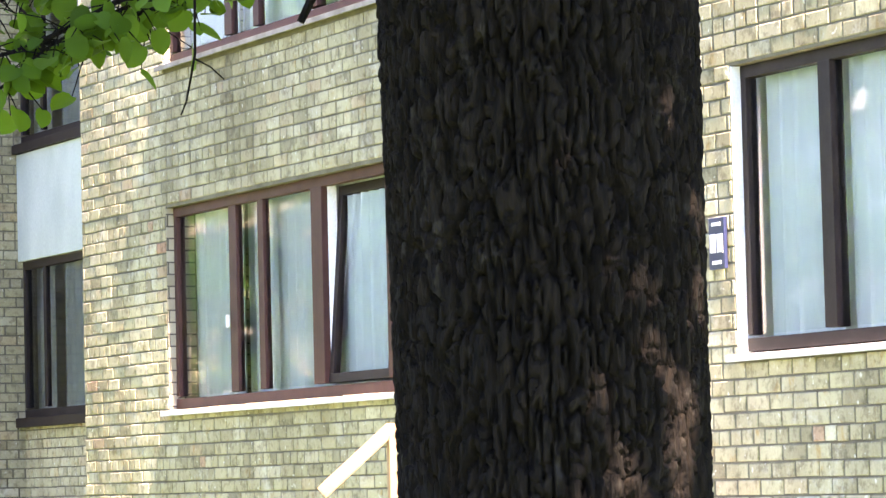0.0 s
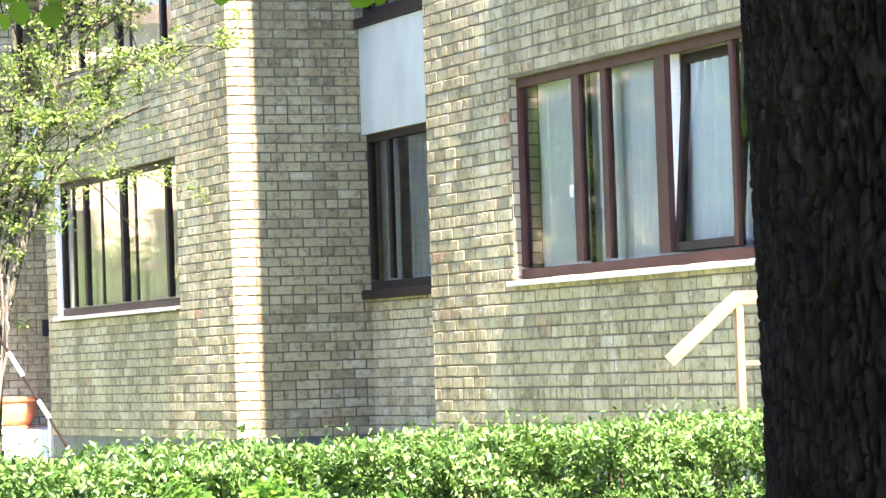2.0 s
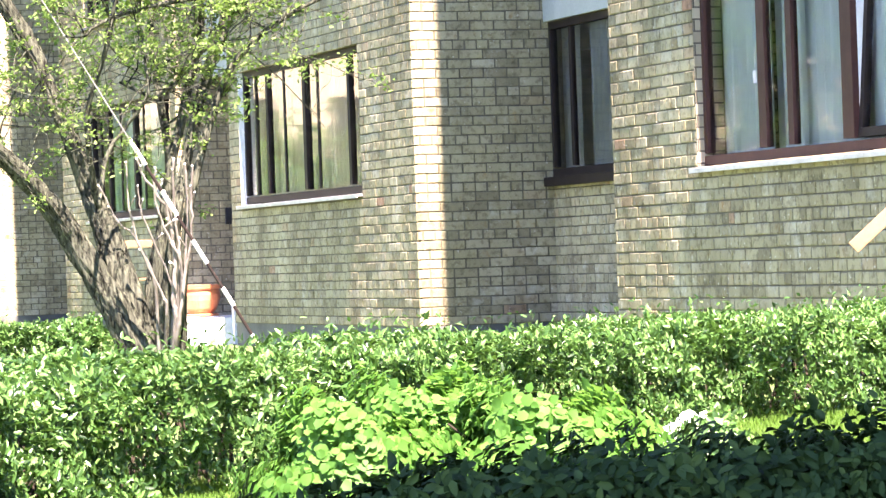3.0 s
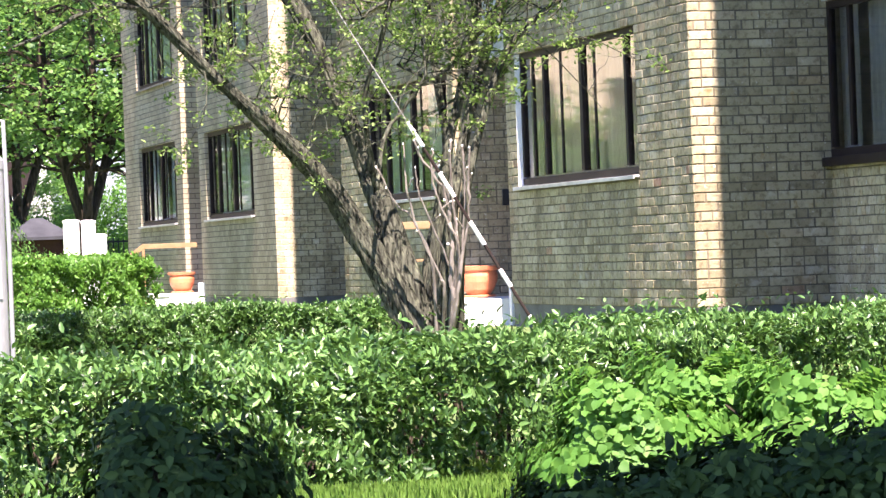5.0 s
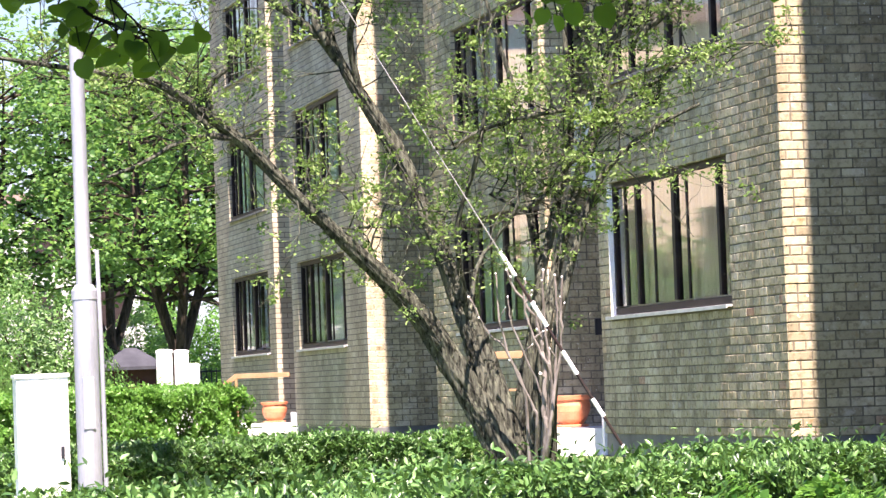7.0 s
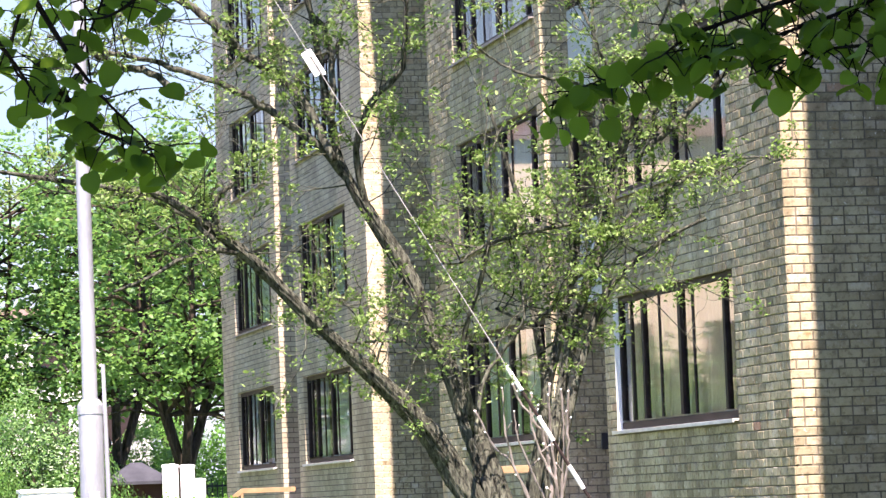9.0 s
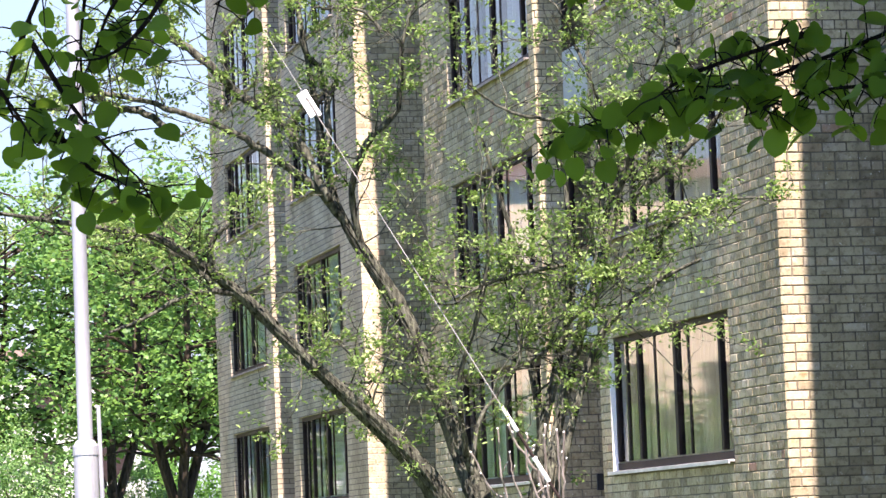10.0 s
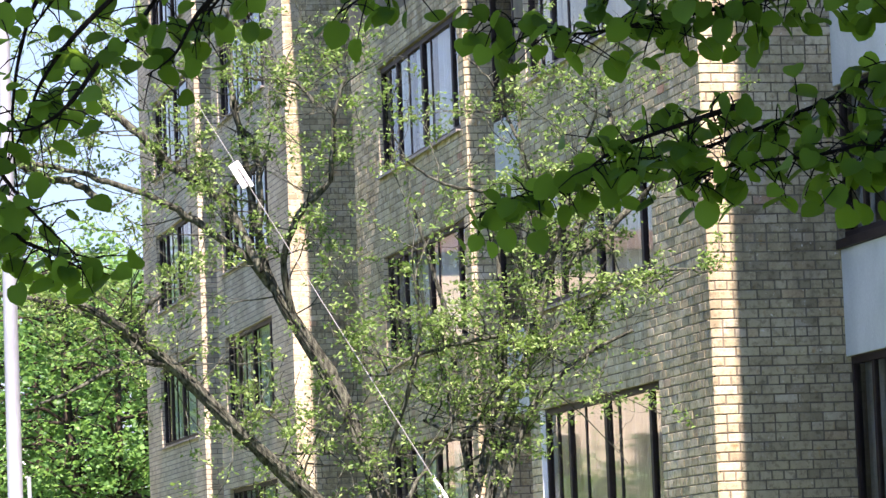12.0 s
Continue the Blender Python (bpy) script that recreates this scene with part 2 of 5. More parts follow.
def box(bm, lo, hi, bevel=0.0, m=None):
    c = [(a + b) / 2 for a, b in zip(lo, hi)]
    s = [abs(b - a) for a, b in zip(lo, hi)]
    mat = Matrix.Translation(c) @ Matrix.Diagonal((*s, 1))
    if m is not None:
        mat = m @ mat
    got = bmesh.ops.create_cube(bm, size=1, matrix=mat)
    if bevel:
        es = list({e for v in got["verts"] for e in v.link_edges})
        bmesh.ops.bevel(bm, geom=es, offset=bevel, segments=2, affect="EDGES", profile=0.7)
    return bm


def lathe(bm, profile, m=Matrix.Identity(4), seg=28):
    """Turns a profile of (radius, height) round z."""
    rings = []
    for r, z in profile:
        rings.append([bm.verts.new(m @ Vector((r * math.cos(a), r * math.sin(a), z))) for a in (2 * math.pi * i / seg for i in range(seg))])
    for a, b in zip(rings, rings[1:]):
        for i in range(seg):
            j = (i + 1) % seg
            bm.faces.new((a[i], a[j], b[j], b[i]))
    bm.faces.new(list(reversed(rings[0])))
    bm.faces.new(rings[-1])
    return bm


def tube(bm, points, radii, seg=8, wob=0.0, rnd=None):
    """A tapered, slightly uneven limb along a line of points."""
    pts = [Vector(p) for p in points]
    rings = []
    for i, p in enumerate(pts):
        d = (pts[min(i + 1, len(pts) - 1)] - pts[max(i - 1, 0)]).normalized()
        side = d.cross(Vector((0.3, 1, 0.1))).normalized()
        other = d.cross(side)
        ring = []
        for k in range(seg):
            a = 2 * math.pi * k / seg
            r = radii[i] * (1 + (wob * (rnd.random() - 0.5) * 2 if rnd else 0))
            ring.append(bm.verts.new(p + side * (r * math.cos(a)) + other * (r * math.sin(a))))
        rings.append(ring)
    for a, b in zip(rings, rings[1:]):
        for k in range(seg):
            j = (k + 1) % seg
            bm.faces.new((a[k], a[j], b[j], b[k]))
    bm.faces.new(list(reversed(rings[0])))
    bm.faces.new(rings[-1])
    return bm


def smooth_line(points, radii, n):
    """Catmull-Rom through the points."""
    pts = [Vector(p) for p in points]
    out, rad = [], []
    for i in range(len(pts) - 1):
        p0, p1, p2, p3 = pts[max(i - 1, 0)], pts[i], pts[i + 1], pts[min(i + 2, len(pts) - 1)]
        for k in range(n):
            t = k / n
            out.append(0.5 * (2 * p1 + (p2 - p0) * t + (2 * p0 - 5 * p1 + 4 * p2 - p3) * t * t + (3 * p1 - p0 - 3 * p2 + p3) * t ** 3))
            rad.append(radii[i] + (radii[i + 1] - radii[i]) * t)
    return out + [pts[-1]], rad + [radii[-1]]


def leaves(name, centres, normals, sizes, material, seed, shape="oval", droop=0.0, spread=0.9):
    """A cloud of folded leaves, each a little mesh of six triangles."""
    rng = np.random.default_rng(seed)
    c = np.asarray(centres, float)
    n = len(c)
    nrm = np.asarray(normals, float) + rng.normal(0, spread, (n, 3)) * 0.6
    nrm /= np.linalg.norm(nrm, axis=1, keepdims=True) + 1e-9
    axis = rng.normal(0, 1, (n, 3))
    axis[:, 2] -= droop
    axis -= nrm * (axis * nrm).sum(1, keepdims=True)
    axis /= np.linalg.norm(axis, axis=1, keepdims=True) + 1e-9
    side = np.cross(nrm, axis)
    s = np.asarray(sizes, float)[:, None]
    if shape == "oval":
        prof = [(0, 0, 0), (0.30, 0.24, 0.10), (0.30, -0.24, 0.10), (0.70, 0.20, 0.08), (0.70, -0.20, 0.08), (1.0, 0, -0.06), (0.5, 0, 0)]
    elif shape == "lance":
        prof = [(0, 0, 0), (0.30, 0.21, 0.08), (0.30, -0.21, 0.08), (0.70, 0.165, 0.06), (0.70, -0.165, 0.06), (1.05, 0, -0.07), (0.5, 0, 0)]
    elif shape == "round":
        prof = [(0, 0, 0), (0.22, 0.42, 0.08), (0.22, -0.42, 0.08), (0.65, 0.40, 0.05), (0.65, -0.40, 0.05), (1.05, 0, -0.12), (0.45, 0, 0)]
    else:
        prof = [(0, 0.012, 0), (0.4, 0.03, 0.02), (0.4, -0.03, 0.02), (0.75, 0.02, 0.0), (0.75, -0.02, 0.0), (1.0, 0, -0.1), (0.0, -0.012, 0)]
    tri = [(0, 6, 1), (0, 2, 6), (1, 6, 3), (2, 4, 6), (3, 6, 5), (6, 4, 5)]
    if shape == "heart":
        half = [(0.0, 0.0, 0.0), (-0.05, 0.20, 0.03), (0.09, 0.40, 0.09), (0.36, 0.49, 0.10), (0.66, 0.43, 0.06), (0.88, 0.24, 0.0), (1.02, 0.0, -0.10)]
        prof = half + [(a, -b, h) for a, b, h in reversed(half[1:-1])] + [(0.42, 0.0, 0.0)]
        tri = [(len(prof) - 1, (i + 1) % (len(prof) - 1), i) for i in range(len(prof) - 1)]
    v = np.stack([c + s * (a * axis + b * side + h * nrm) for a, b, h in prof], 1).reshape(-1, 3)
    f = (np.arange(n)[:, None, None] * len(prof) + np.array(tri)[None]).reshape(-1, 3)
    me = bpy.data.meshes.new(name)
    me.vertices.add(len(v))
    me.vertices.foreach_set("co", v.ravel())
    me.loops.add(f.size)
    me.loops.foreach_set("vertex_index", f.ravel().astype(np.int32))
    me.polygons.add(len(f))
    me.polygons.foreach_set("loop_start", np.arange(0, f.size, 3, dtype=np.int32))
    me.polygons.foreach_set("loop_total", np.full(len(f), 3, dtype=np.int32))
    me.materials.append(material)
    me.update(calc_edges=True)
    return me


def ground_z(x, y):
    k = min(max((y + 33) / 10, 0), 1)
    return -0.92 + 0.52 * k * k * (3 - 2 * k)


# ---------------------------------------------------------------- walls
COURSE, BRICK_L, JOINT, HEAD = 0.0985, 0.26, 0.013, 0.017
BASE = -0.12


def placer(plane, const):
    """Wall coordinates (along, up, out) to the world."""
    if plane == "face":
        return lambda s, z, d: (const - d, s, z)
    return lambda s, z, d: (s, const - d, z)


def wall(name, plane, const, s0, s1, z0, z1, holes=(), label="", thick=0.3, bricks=None, singles=None, material=None):
    """A wall with through openings (s0, s1, z0, z1); bricks: the (s0, s1, z0, z1) stretch laid in real bricks;
    singles: the stretch whose bricks are objects of their own."""
    put = placer(plane, const)
    ss = sorted({s0, s1, *[h[0] for h in holes], *[h[1] for h in holes]})
    zz = sorted({z0, z1, *[h[2] for h in holes], *[h[3] for h in holes]})
    ss = [a for a in ss if s0 <= a <= s1]
    zz = [a for a in zz if z0 <= a <= z1]
    solid = lambda i, j: (0 <= i < len(ss) - 1 and 0 <= j < len(zz) - 1
                          and not any(h[0] <= (ss[i] + ss[i + 1]) / 2 <= h[1] and h[2] <= (zz[j] + zz[j + 1]) / 2 <= h[3] for h in holes))
    front = -0.009 if bricks else 0.0
    inset = 0.035 if bricks else 0.004
    near = ss[0]
    verts, faces, index = [], [], {}

    def vid(s, z, d):
        key = (round(s, 4), round(z, 4), round(d, 4))
        if key not in index:
            index[key] = len(verts)
            verts.append(put(*key))
        return index[key]

    for i in range(len(ss) - 1):
        for j in range(len(zz) - 1):
            if not solid(i, j):
                continue
            a, b, lo, hi = ss[i], ss[i + 1], zz[j], zz[j + 1]
            f, k = front, -thick
            a = a + inset if a == near else a
            faces.append([vid(a, lo, f), vid(b, lo, f), vid(b, hi, f), vid(a, hi, f)])
            faces.append([vid(a, lo, k), vid(a, hi, k), vid(b, hi, k), vid(b, lo, k)])
            if not solid(i - 1, j):
                faces.append([vid(a, lo, f), vid(a, hi, f), vid(a, hi, k), vid(a, lo, k)])
            if not solid(i + 1, j):
                faces.append([vid(b, lo, f), vid(b, lo, k), vid(b, hi, k), vid(b, hi, f)])
            if not solid(i, j - 1):
                faces.append([vid(a, lo, f), vid(a, lo, k), vid(b, lo, k), vid(b, lo, f)])
            if not solid(i, j + 1):
                faces.append([vid(a, hi, f), vid(b, hi, f), vid(b, hi, k), vid(a, hi, k)])
    ob = new(name, mesh_from(name, verts, faces, material or (MORTAR if bricks else BRICK_FAR)))
    tagged(ob, label, "wall", kind="structure")
    if bricks:
        lay_bricks(ob, put, bricks, s0, s1, holes, singles)
    return ob


def lay_bricks(ob, put, area, s0, s1, holes, singles):
    rng = random.Random(hash_of(ob.name))
    a0, a1, b0, b1 = area
    bv, bf, ones = [], [], 0
    shared = {}
    k0 = max(0, int((b0 - BASE) / COURSE))
    k1 = int((b1 - BASE) / COURSE)
    for k in range(k0, k1):
        zlo, zhi = BASE + k * COURSE + JOINT / 2, BASE + (k + 1) * COURSE - JOINT / 2
        mid = (zlo + zhi) / 2
        unit = BRICK_L / 2 if k % 5 == 4 else BRICK_L
        gaps = sorted((h[0], h[1]) for h in holes if h[2] < mid < h[3])
        spans, at = [], a0
        for g0, g1 in gaps:
            spans.append((at, min(g0, a1)))
            at = max(at, g1)
        spans.append((at, a1))
        for p, q in spans:
            if q - p < 0.03:
                continue
            s = math.floor(p / unit) * unit + (unit / 2 if k % 2 else 0) - unit
            while s < q:
                lo, hi = max(s, p) + HEAD / 2, min(s + unit, q) - HEAD / 2
                jl = lo + rng.uniform(-0.003, 0.003)
                jh = hi + rng.uniform(-0.003, 0.003)
                d = rng.uniform(-0.0035, 0.0015)
                dz = rng.uniform(-0.003, 0.003)
                if jh - jl > 0.025:
                    one = singles and ones < 290 and unit == BRICK_L and hi - lo > BRICK_L - HEAD - 0.002 and singles[0] < lo and hi < singles[1] and singles[2] < zlo and zhi < singles[3]
                    if one:
                        if "m" not in shared:
                            w, h = BRICK_L - HEAD, COURSE - JOINT
                            vs = [put(x, z, y) for y, e in ((0.0, 0.006), (-0.004, 0.0), (-0.02, 0.0)) for x, z in ((-w / 2 + e, -h / 2 + e), (w / 2 - e, -h / 2 + e), (w / 2 - e, h / 2 - e), (-w / 2 + e, h / 2 - e))]
                            org = Vector(put(0, 0, 0))
                            vs = [Vector(v) - org for v in vs]
                            fs = [(0, 1, 2, 3)] + [(r * 4 + i, r * 4 + 4 + i, r * 4 + 4 + (i + 1) % 4, r * 4 + (i + 1) % 4) for r in (0, 1) for i in range(4)]
                            shared["m"] = mesh_from("brick", vs, fs, BRICK_ONE)
                        b = part("brick", shared["m"], BRICK_ONE, ob)
                        b.location = put((jl + jh) / 2, (zlo + zhi) / 2 + dz, d)
                        ones += 1
                    else:
                        n = len(bv)
                        e = 0.006
                        bv += [put(jl + e, zlo + dz + e, d), put(jh - e, zlo + dz + e, d), put(jh - e, zhi + dz - e, d), put(jl + e, zhi + dz - e, d),
                               put(jl, zlo + dz, d - 0.004), put(jh, zlo + dz, d - 0.004), put(jh, zhi + dz, d - 0.004), put(jl, zhi + dz, d - 0.004),
                               put(jl, zlo + dz, -0.03), put(jh, zlo + dz, -0.03), put(jh, zhi + dz, -0.03), put(jl, zhi + dz, -0.03)]
                        bf.append((n, n + 1, n + 2, n + 3))
                        bf += [(n + r * 4 + i, n + r * 4 + 4 + i, n + r * 4 + 4 + (i + 1) % 4, n + r * 4 + (i + 1) % 4) for r in (0, 1) for i in range(4)]
                s += unit
    if bv:
        tagged(part("brickwork", mesh_from("brickwork", bv, bf, BRICK), BRICK, ob), "pale yellow silicate bricks in weathered mortar", kind="stuff")


def hash_of(text):
    return sum(ord(c) * (i + 7) for i, c in enumerate(text))


def far_brick_material():
    """Brick for stretches too far away to lay singly."""
    m, nt, p = nodes_of("far_brick")
    geo = nt.nodes.new("ShaderNodeNewGeometry")
    sep = nt.nodes.new("ShaderNodeSeparateXYZ")
    nt.links.new(geo.outputs["Position"], sep.inputs[0])
    add = nt.nodes.new("ShaderNodeMath")
    nt.links.new(sep.outputs[0], add.inputs[0])
    nt.links.new(sep.outputs[1], add.inputs[1])
    com = nt.nodes.new("ShaderNodeCombineXYZ")
    nt.links.new(add.outputs[0], com.inputs[0])
    nt.links.new(sep.outputs[2], com.inputs[1])
    b = nt.nodes.new("ShaderNodeTexBrick")
    nt.links.new(com.outputs[0], b.inputs["Vector"])
    b.inputs["Scale"].default_value = 1.0
    b.inputs["Brick Width"].default_value, b.inputs["Row Height"].default_value = BRICK_L, COURSE
    b.inputs["Mortar Size"].default_value = 0.007
    b.inputs["Color1"].default_value = (0.31, 0.268, 0.19, 1)
    b.inputs["Color2"].default_value = (0.43, 0.38, 0.275, 1)
    b.inputs["Mortar"].default_value = (0.11, 0.095, 0.075, 1)
    grime = ramp(nt, noise_tex(nt, 0.9, 6, (1, 1, 0.45), 0.65), [(0.36, (0.66, 0.65, 0.62)), (0.6, (1, 1, 1))])
    nt.links.new(mix(nt, 0.9, b.outputs["Color"], grime, "MULTIPLY"), p.inputs["Base Color"])
    p.inputs["Roughness"].default_value = 0.88
    p.inputs["Specular IOR Level"].default_value = 0.25
    inv = nt.nodes.new("ShaderNodeMath")
    inv.operation = "SUBTRACT"
    inv.inputs[0].default_value = 1
    nt.links.new(b.outputs["Fac"], inv.inputs[1])
    bump(nt, p, inv.outputs[0], 0.8, 0.01)
    return m


BRICK_FAR = far_brick_material()

# storeys and openings
STOREY, TOP = 2.835, 14.6
SILL_Z, HEAD_Z = 1.30, 2.94


def storeys(y0, y1, n=5, lo=SILL_Z, hi=HEAD_Z):
    return [(y0, y1, lo + i * STOREY, hi + i * STOREY) for i in range(n)]


# bays: face plane, near end, far end, window near, window far
BAY_M = (-0.04, -30.0, -16.40, -22.20, -16.95)
BAY_0 = (-0.04, -13.60, -5.92, -13.10, -7.89)
BAY_A = (0.00, 0.00, 7.68, 1.98, 7.18)
BAY_B = (0.10, 10.85, 18.35, 11.20, 16.45)
BAY_C = (0.10, 23.95, 31.60, 25.89, 30.90)
BAY_D = (0.10, 33.60, 41.30, 34.42, 39.30)
brick_label = "wall of pale yellow brick, weathered, with window openings"
wall("wall_street_1", "face", BAY_M[0], BAY_M[1], BAY_M[2], -0.12, TOP, storeys(BAY_M[3], BAY_M[4], 5, 1.29, 3.02), brick_label, bricks=(-21.5, BAY_M[2], -0.12, 4.0), singles=(-20.5, -16.4, 0.2, 3.9))
wall("wall_street_2", "face", BAY_0[0], BAY_0[1], BAY_0[2], -0.12, TOP, storeys(BAY_0[3], BAY_0[4], 5, 1.23, 2.91), brick_label, bricks=(BAY_0[1], BAY_0[2], -0.12, 5.0), singles=(-11.6, -5.9, -0.12, 5.0))
wall("wall_street_3", "face", BAY_A[0], BAY_A[1], BAY_A[2], -0.12, TOP, storeys(BAY_A[3], BAY_A[4]), brick_label, bricks=(BAY_A[1], BAY_A[2], -0.12, 7.2), singles=(0, 2.6, -0.12, 5.6))
wall("wall_street_4", "face", BAY_B[0], BAY_B[1], BAY_B[2], -0.12, TOP, storeys(BAY_B[3], BAY_B[4]), brick_label, bricks=(BAY_B[1], BAY_B[2], -0.12, 9.3))
wall("wall_street_5", "face", BAY_C[0], BAY_C[1], BAY_C[2], -0.12, TOP, storeys(BAY_C[3], BAY_C[4]), brick_label)
wall("wall_street_6", "face", BAY_D[0], BAY_D[1], BAY_D[2], -0.12, TOP, storeys(BAY_D[3], BAY_D[4]), brick_label)

# side walls of the recesses, set 0.3 in from the faces they butt against
RECESS = 1.5
side_label = "recess side wall of pale yellow brick, sunlit along its corner"
wall("wall_side_1", "side", BAY_0[1], BAY_0[0] + 0.3, 2.2, -0.12, TOP, label=side_label)
wall("wall_side_2", "side", BAY_A[1], BAY_A[0], RECESS + 0.1, -0.12, TOP, label=side_label, bricks=(BAY_A[0], RECESS + 0.03, -0.12, 7.0), singles=(0.0, RECESS, -0.12, 4.6))
wall("wall_side_3", "side", BAY_B[1], BAY_B[0], 1.6, -0.12, TOP, label=side_label, bricks=(BAY_B[0], 1.3, -0.12, 9.0))
wall("wall_side_4", "side", BAY_C[1], BAY_C[0], RECESS + 0.1, -0.12, TOP, label=side_label, bricks=(BAY_C[0], RECESS, -0.12, 12.0))
wall("wall_side_5", "side", BAY_D[1], BAY_D[0], 1.6, -0.12, TOP, label=side_label)
for i, (y, x) in enumerate(((BAY_M[2], BAY_M[0]), (BAY_0[2], BAY_0[0]), (BAY_A[2], BAY_A[0]), (BAY_B[2], BAY_B[0]), (BAY_C[2], BAY_C[0]))):
    bm = bmesh.new()
    box(bm, (x + 0.3, y - 0.3, -0.12), (2.2, y, TOP))
    tagged(part("wall_return_%d" % (i + 1), bm, BRICK_FAR), "short brick return wall of a recess", "wall", kind="structure")

# back walls of the stair recesses: low brick, then windows and panels in turn
for i, (y0, y1) in enumerate(((BAY_0[2], BAY_A[1]), (BAY_B[2], BAY_C[1]))):
    holes = [(y0 + 0.4, y1 - 0.02, 1.36 + k * STOREY, 3.0 + k * STOREY) for k in range(5)]
    wall("wall_recess_%d" % (i + 1), "face", RECESS, y0, y1, -0.12, TOP, holes, "brick back wall of a recess with stair windows",
         bricks=(y1 - 2.6, y1, -0.12, 1.36) if i == 0 else None)
for i, (y0, y1) in enumerate(((BAY_M[2], BAY_0[1]), (BAY_A[2], BAY_B[1]), (BAY_C[2], BAY_D[1]))):
    bm = bmesh.new()
    box(bm, (1.6, y0, -0.12), (1.9, y1, TOP))
    tagged(part("wall_entrance_%d" % (i + 1), bm, RED_BRICK), "dark red-brown rendered wall behind an entrance", "wall", kind="structure")

# plinth, roof and the closed back of the house
bm = bmesh.new()
for b in (BAY_M, BAY_0, BAY_A, BAY_B, BAY_C, BAY_D):
    box(bm, (b[0] + 0.02, b[1], -0.75), (b[0] + 0.5, b[2], -0.12))
for y, x0, x1 in ((BAY_A[1], 0.5, 1.6), (BAY_C[1], 0.6, 1.6)):
    box(bm, (x0, y + 0.02, -0.75), (x1, y + 0.5, -0.12))
box(bm, (RECESS + 0.03, BAY_0[2], -0.75), (RECESS + 0.5, BAY_A[1] + 0.02, -0.12))
tagged(part("plinth", bm, CONCRETE), "dark grey concrete plinth under the brick walls", "plinth", kind="structure")
bm = bmesh.new()
box(bm, (0.12, -30.0, TOP), (12.2, 41.2, TOP + 0.3))
tagged(part("roof", bm, CONCRETE), "flat concrete roof with a plain edge", "roof", kind="structure")
bm = bmesh.new()
box(bm, (12, -30, -0.75), (12.3, 41.3, TOP))
tagged(part("wall_back", bm, BRICK_FAR), "plain brick rear wall of the block", "wall", kind="structure")
bm = bmesh.new()
box(bm, (1.9, 41.0, -0.75), (12, 41.3, TOP))
box(bm, (0.4, 41.0, -0.12), (1.9, 41.3, TOP))
tagged(part("wall_end", bm, BRICK_FAR), "plain brick end wall of the block", "wall", kind="structure")
bm = bmesh.new()
box(bm, (4.0, -30, -0.12), (4.2, 41, TOP))
tagged(part("wall_inner", bm, ROOM), "grey plastered inner wall seen through the windows", "wall", kind="structure")
for k in range(5):
    bm = bmesh.new()
    box(bm, (1.95, -30, STOREY * k - 0.12 if k else -0.3), (4.0, 41, STOREY * k + 0.1))
    for b in (BAY_M, BAY_0, BAY_A, BAY_B, BAY_C, BAY_D):
        box(bm, (b[0] + 0.31, b[1] + 0.31, STOREY * k - 0.12 if k else -0.3), (1.94, b[2] - 0.31, STOREY * k + 0.1))
    tagged(part("floor_%d" % (k + 1), bm, ROOM), "bare grey floor slab inside the block", "floor", kind="structure")


# ---------------------------------------------------------------- windows
def pane(lo, hi, parent, m=None):
    """A sheet of glass: the outer face mirrors, the rest lets light by."""
    bm = bmesh.new()
    box(bm, lo, hi, 0, m)
    bm.normal_update()
    for f in bm.faces:
        f.material_index = 0 if f.normal.x < -0.9 else 1
    ob = part("pane", bm, GLASS, parent)
    ob.data.materials.append(CLEAR)
    ob.visible_shadow = False
    return ob


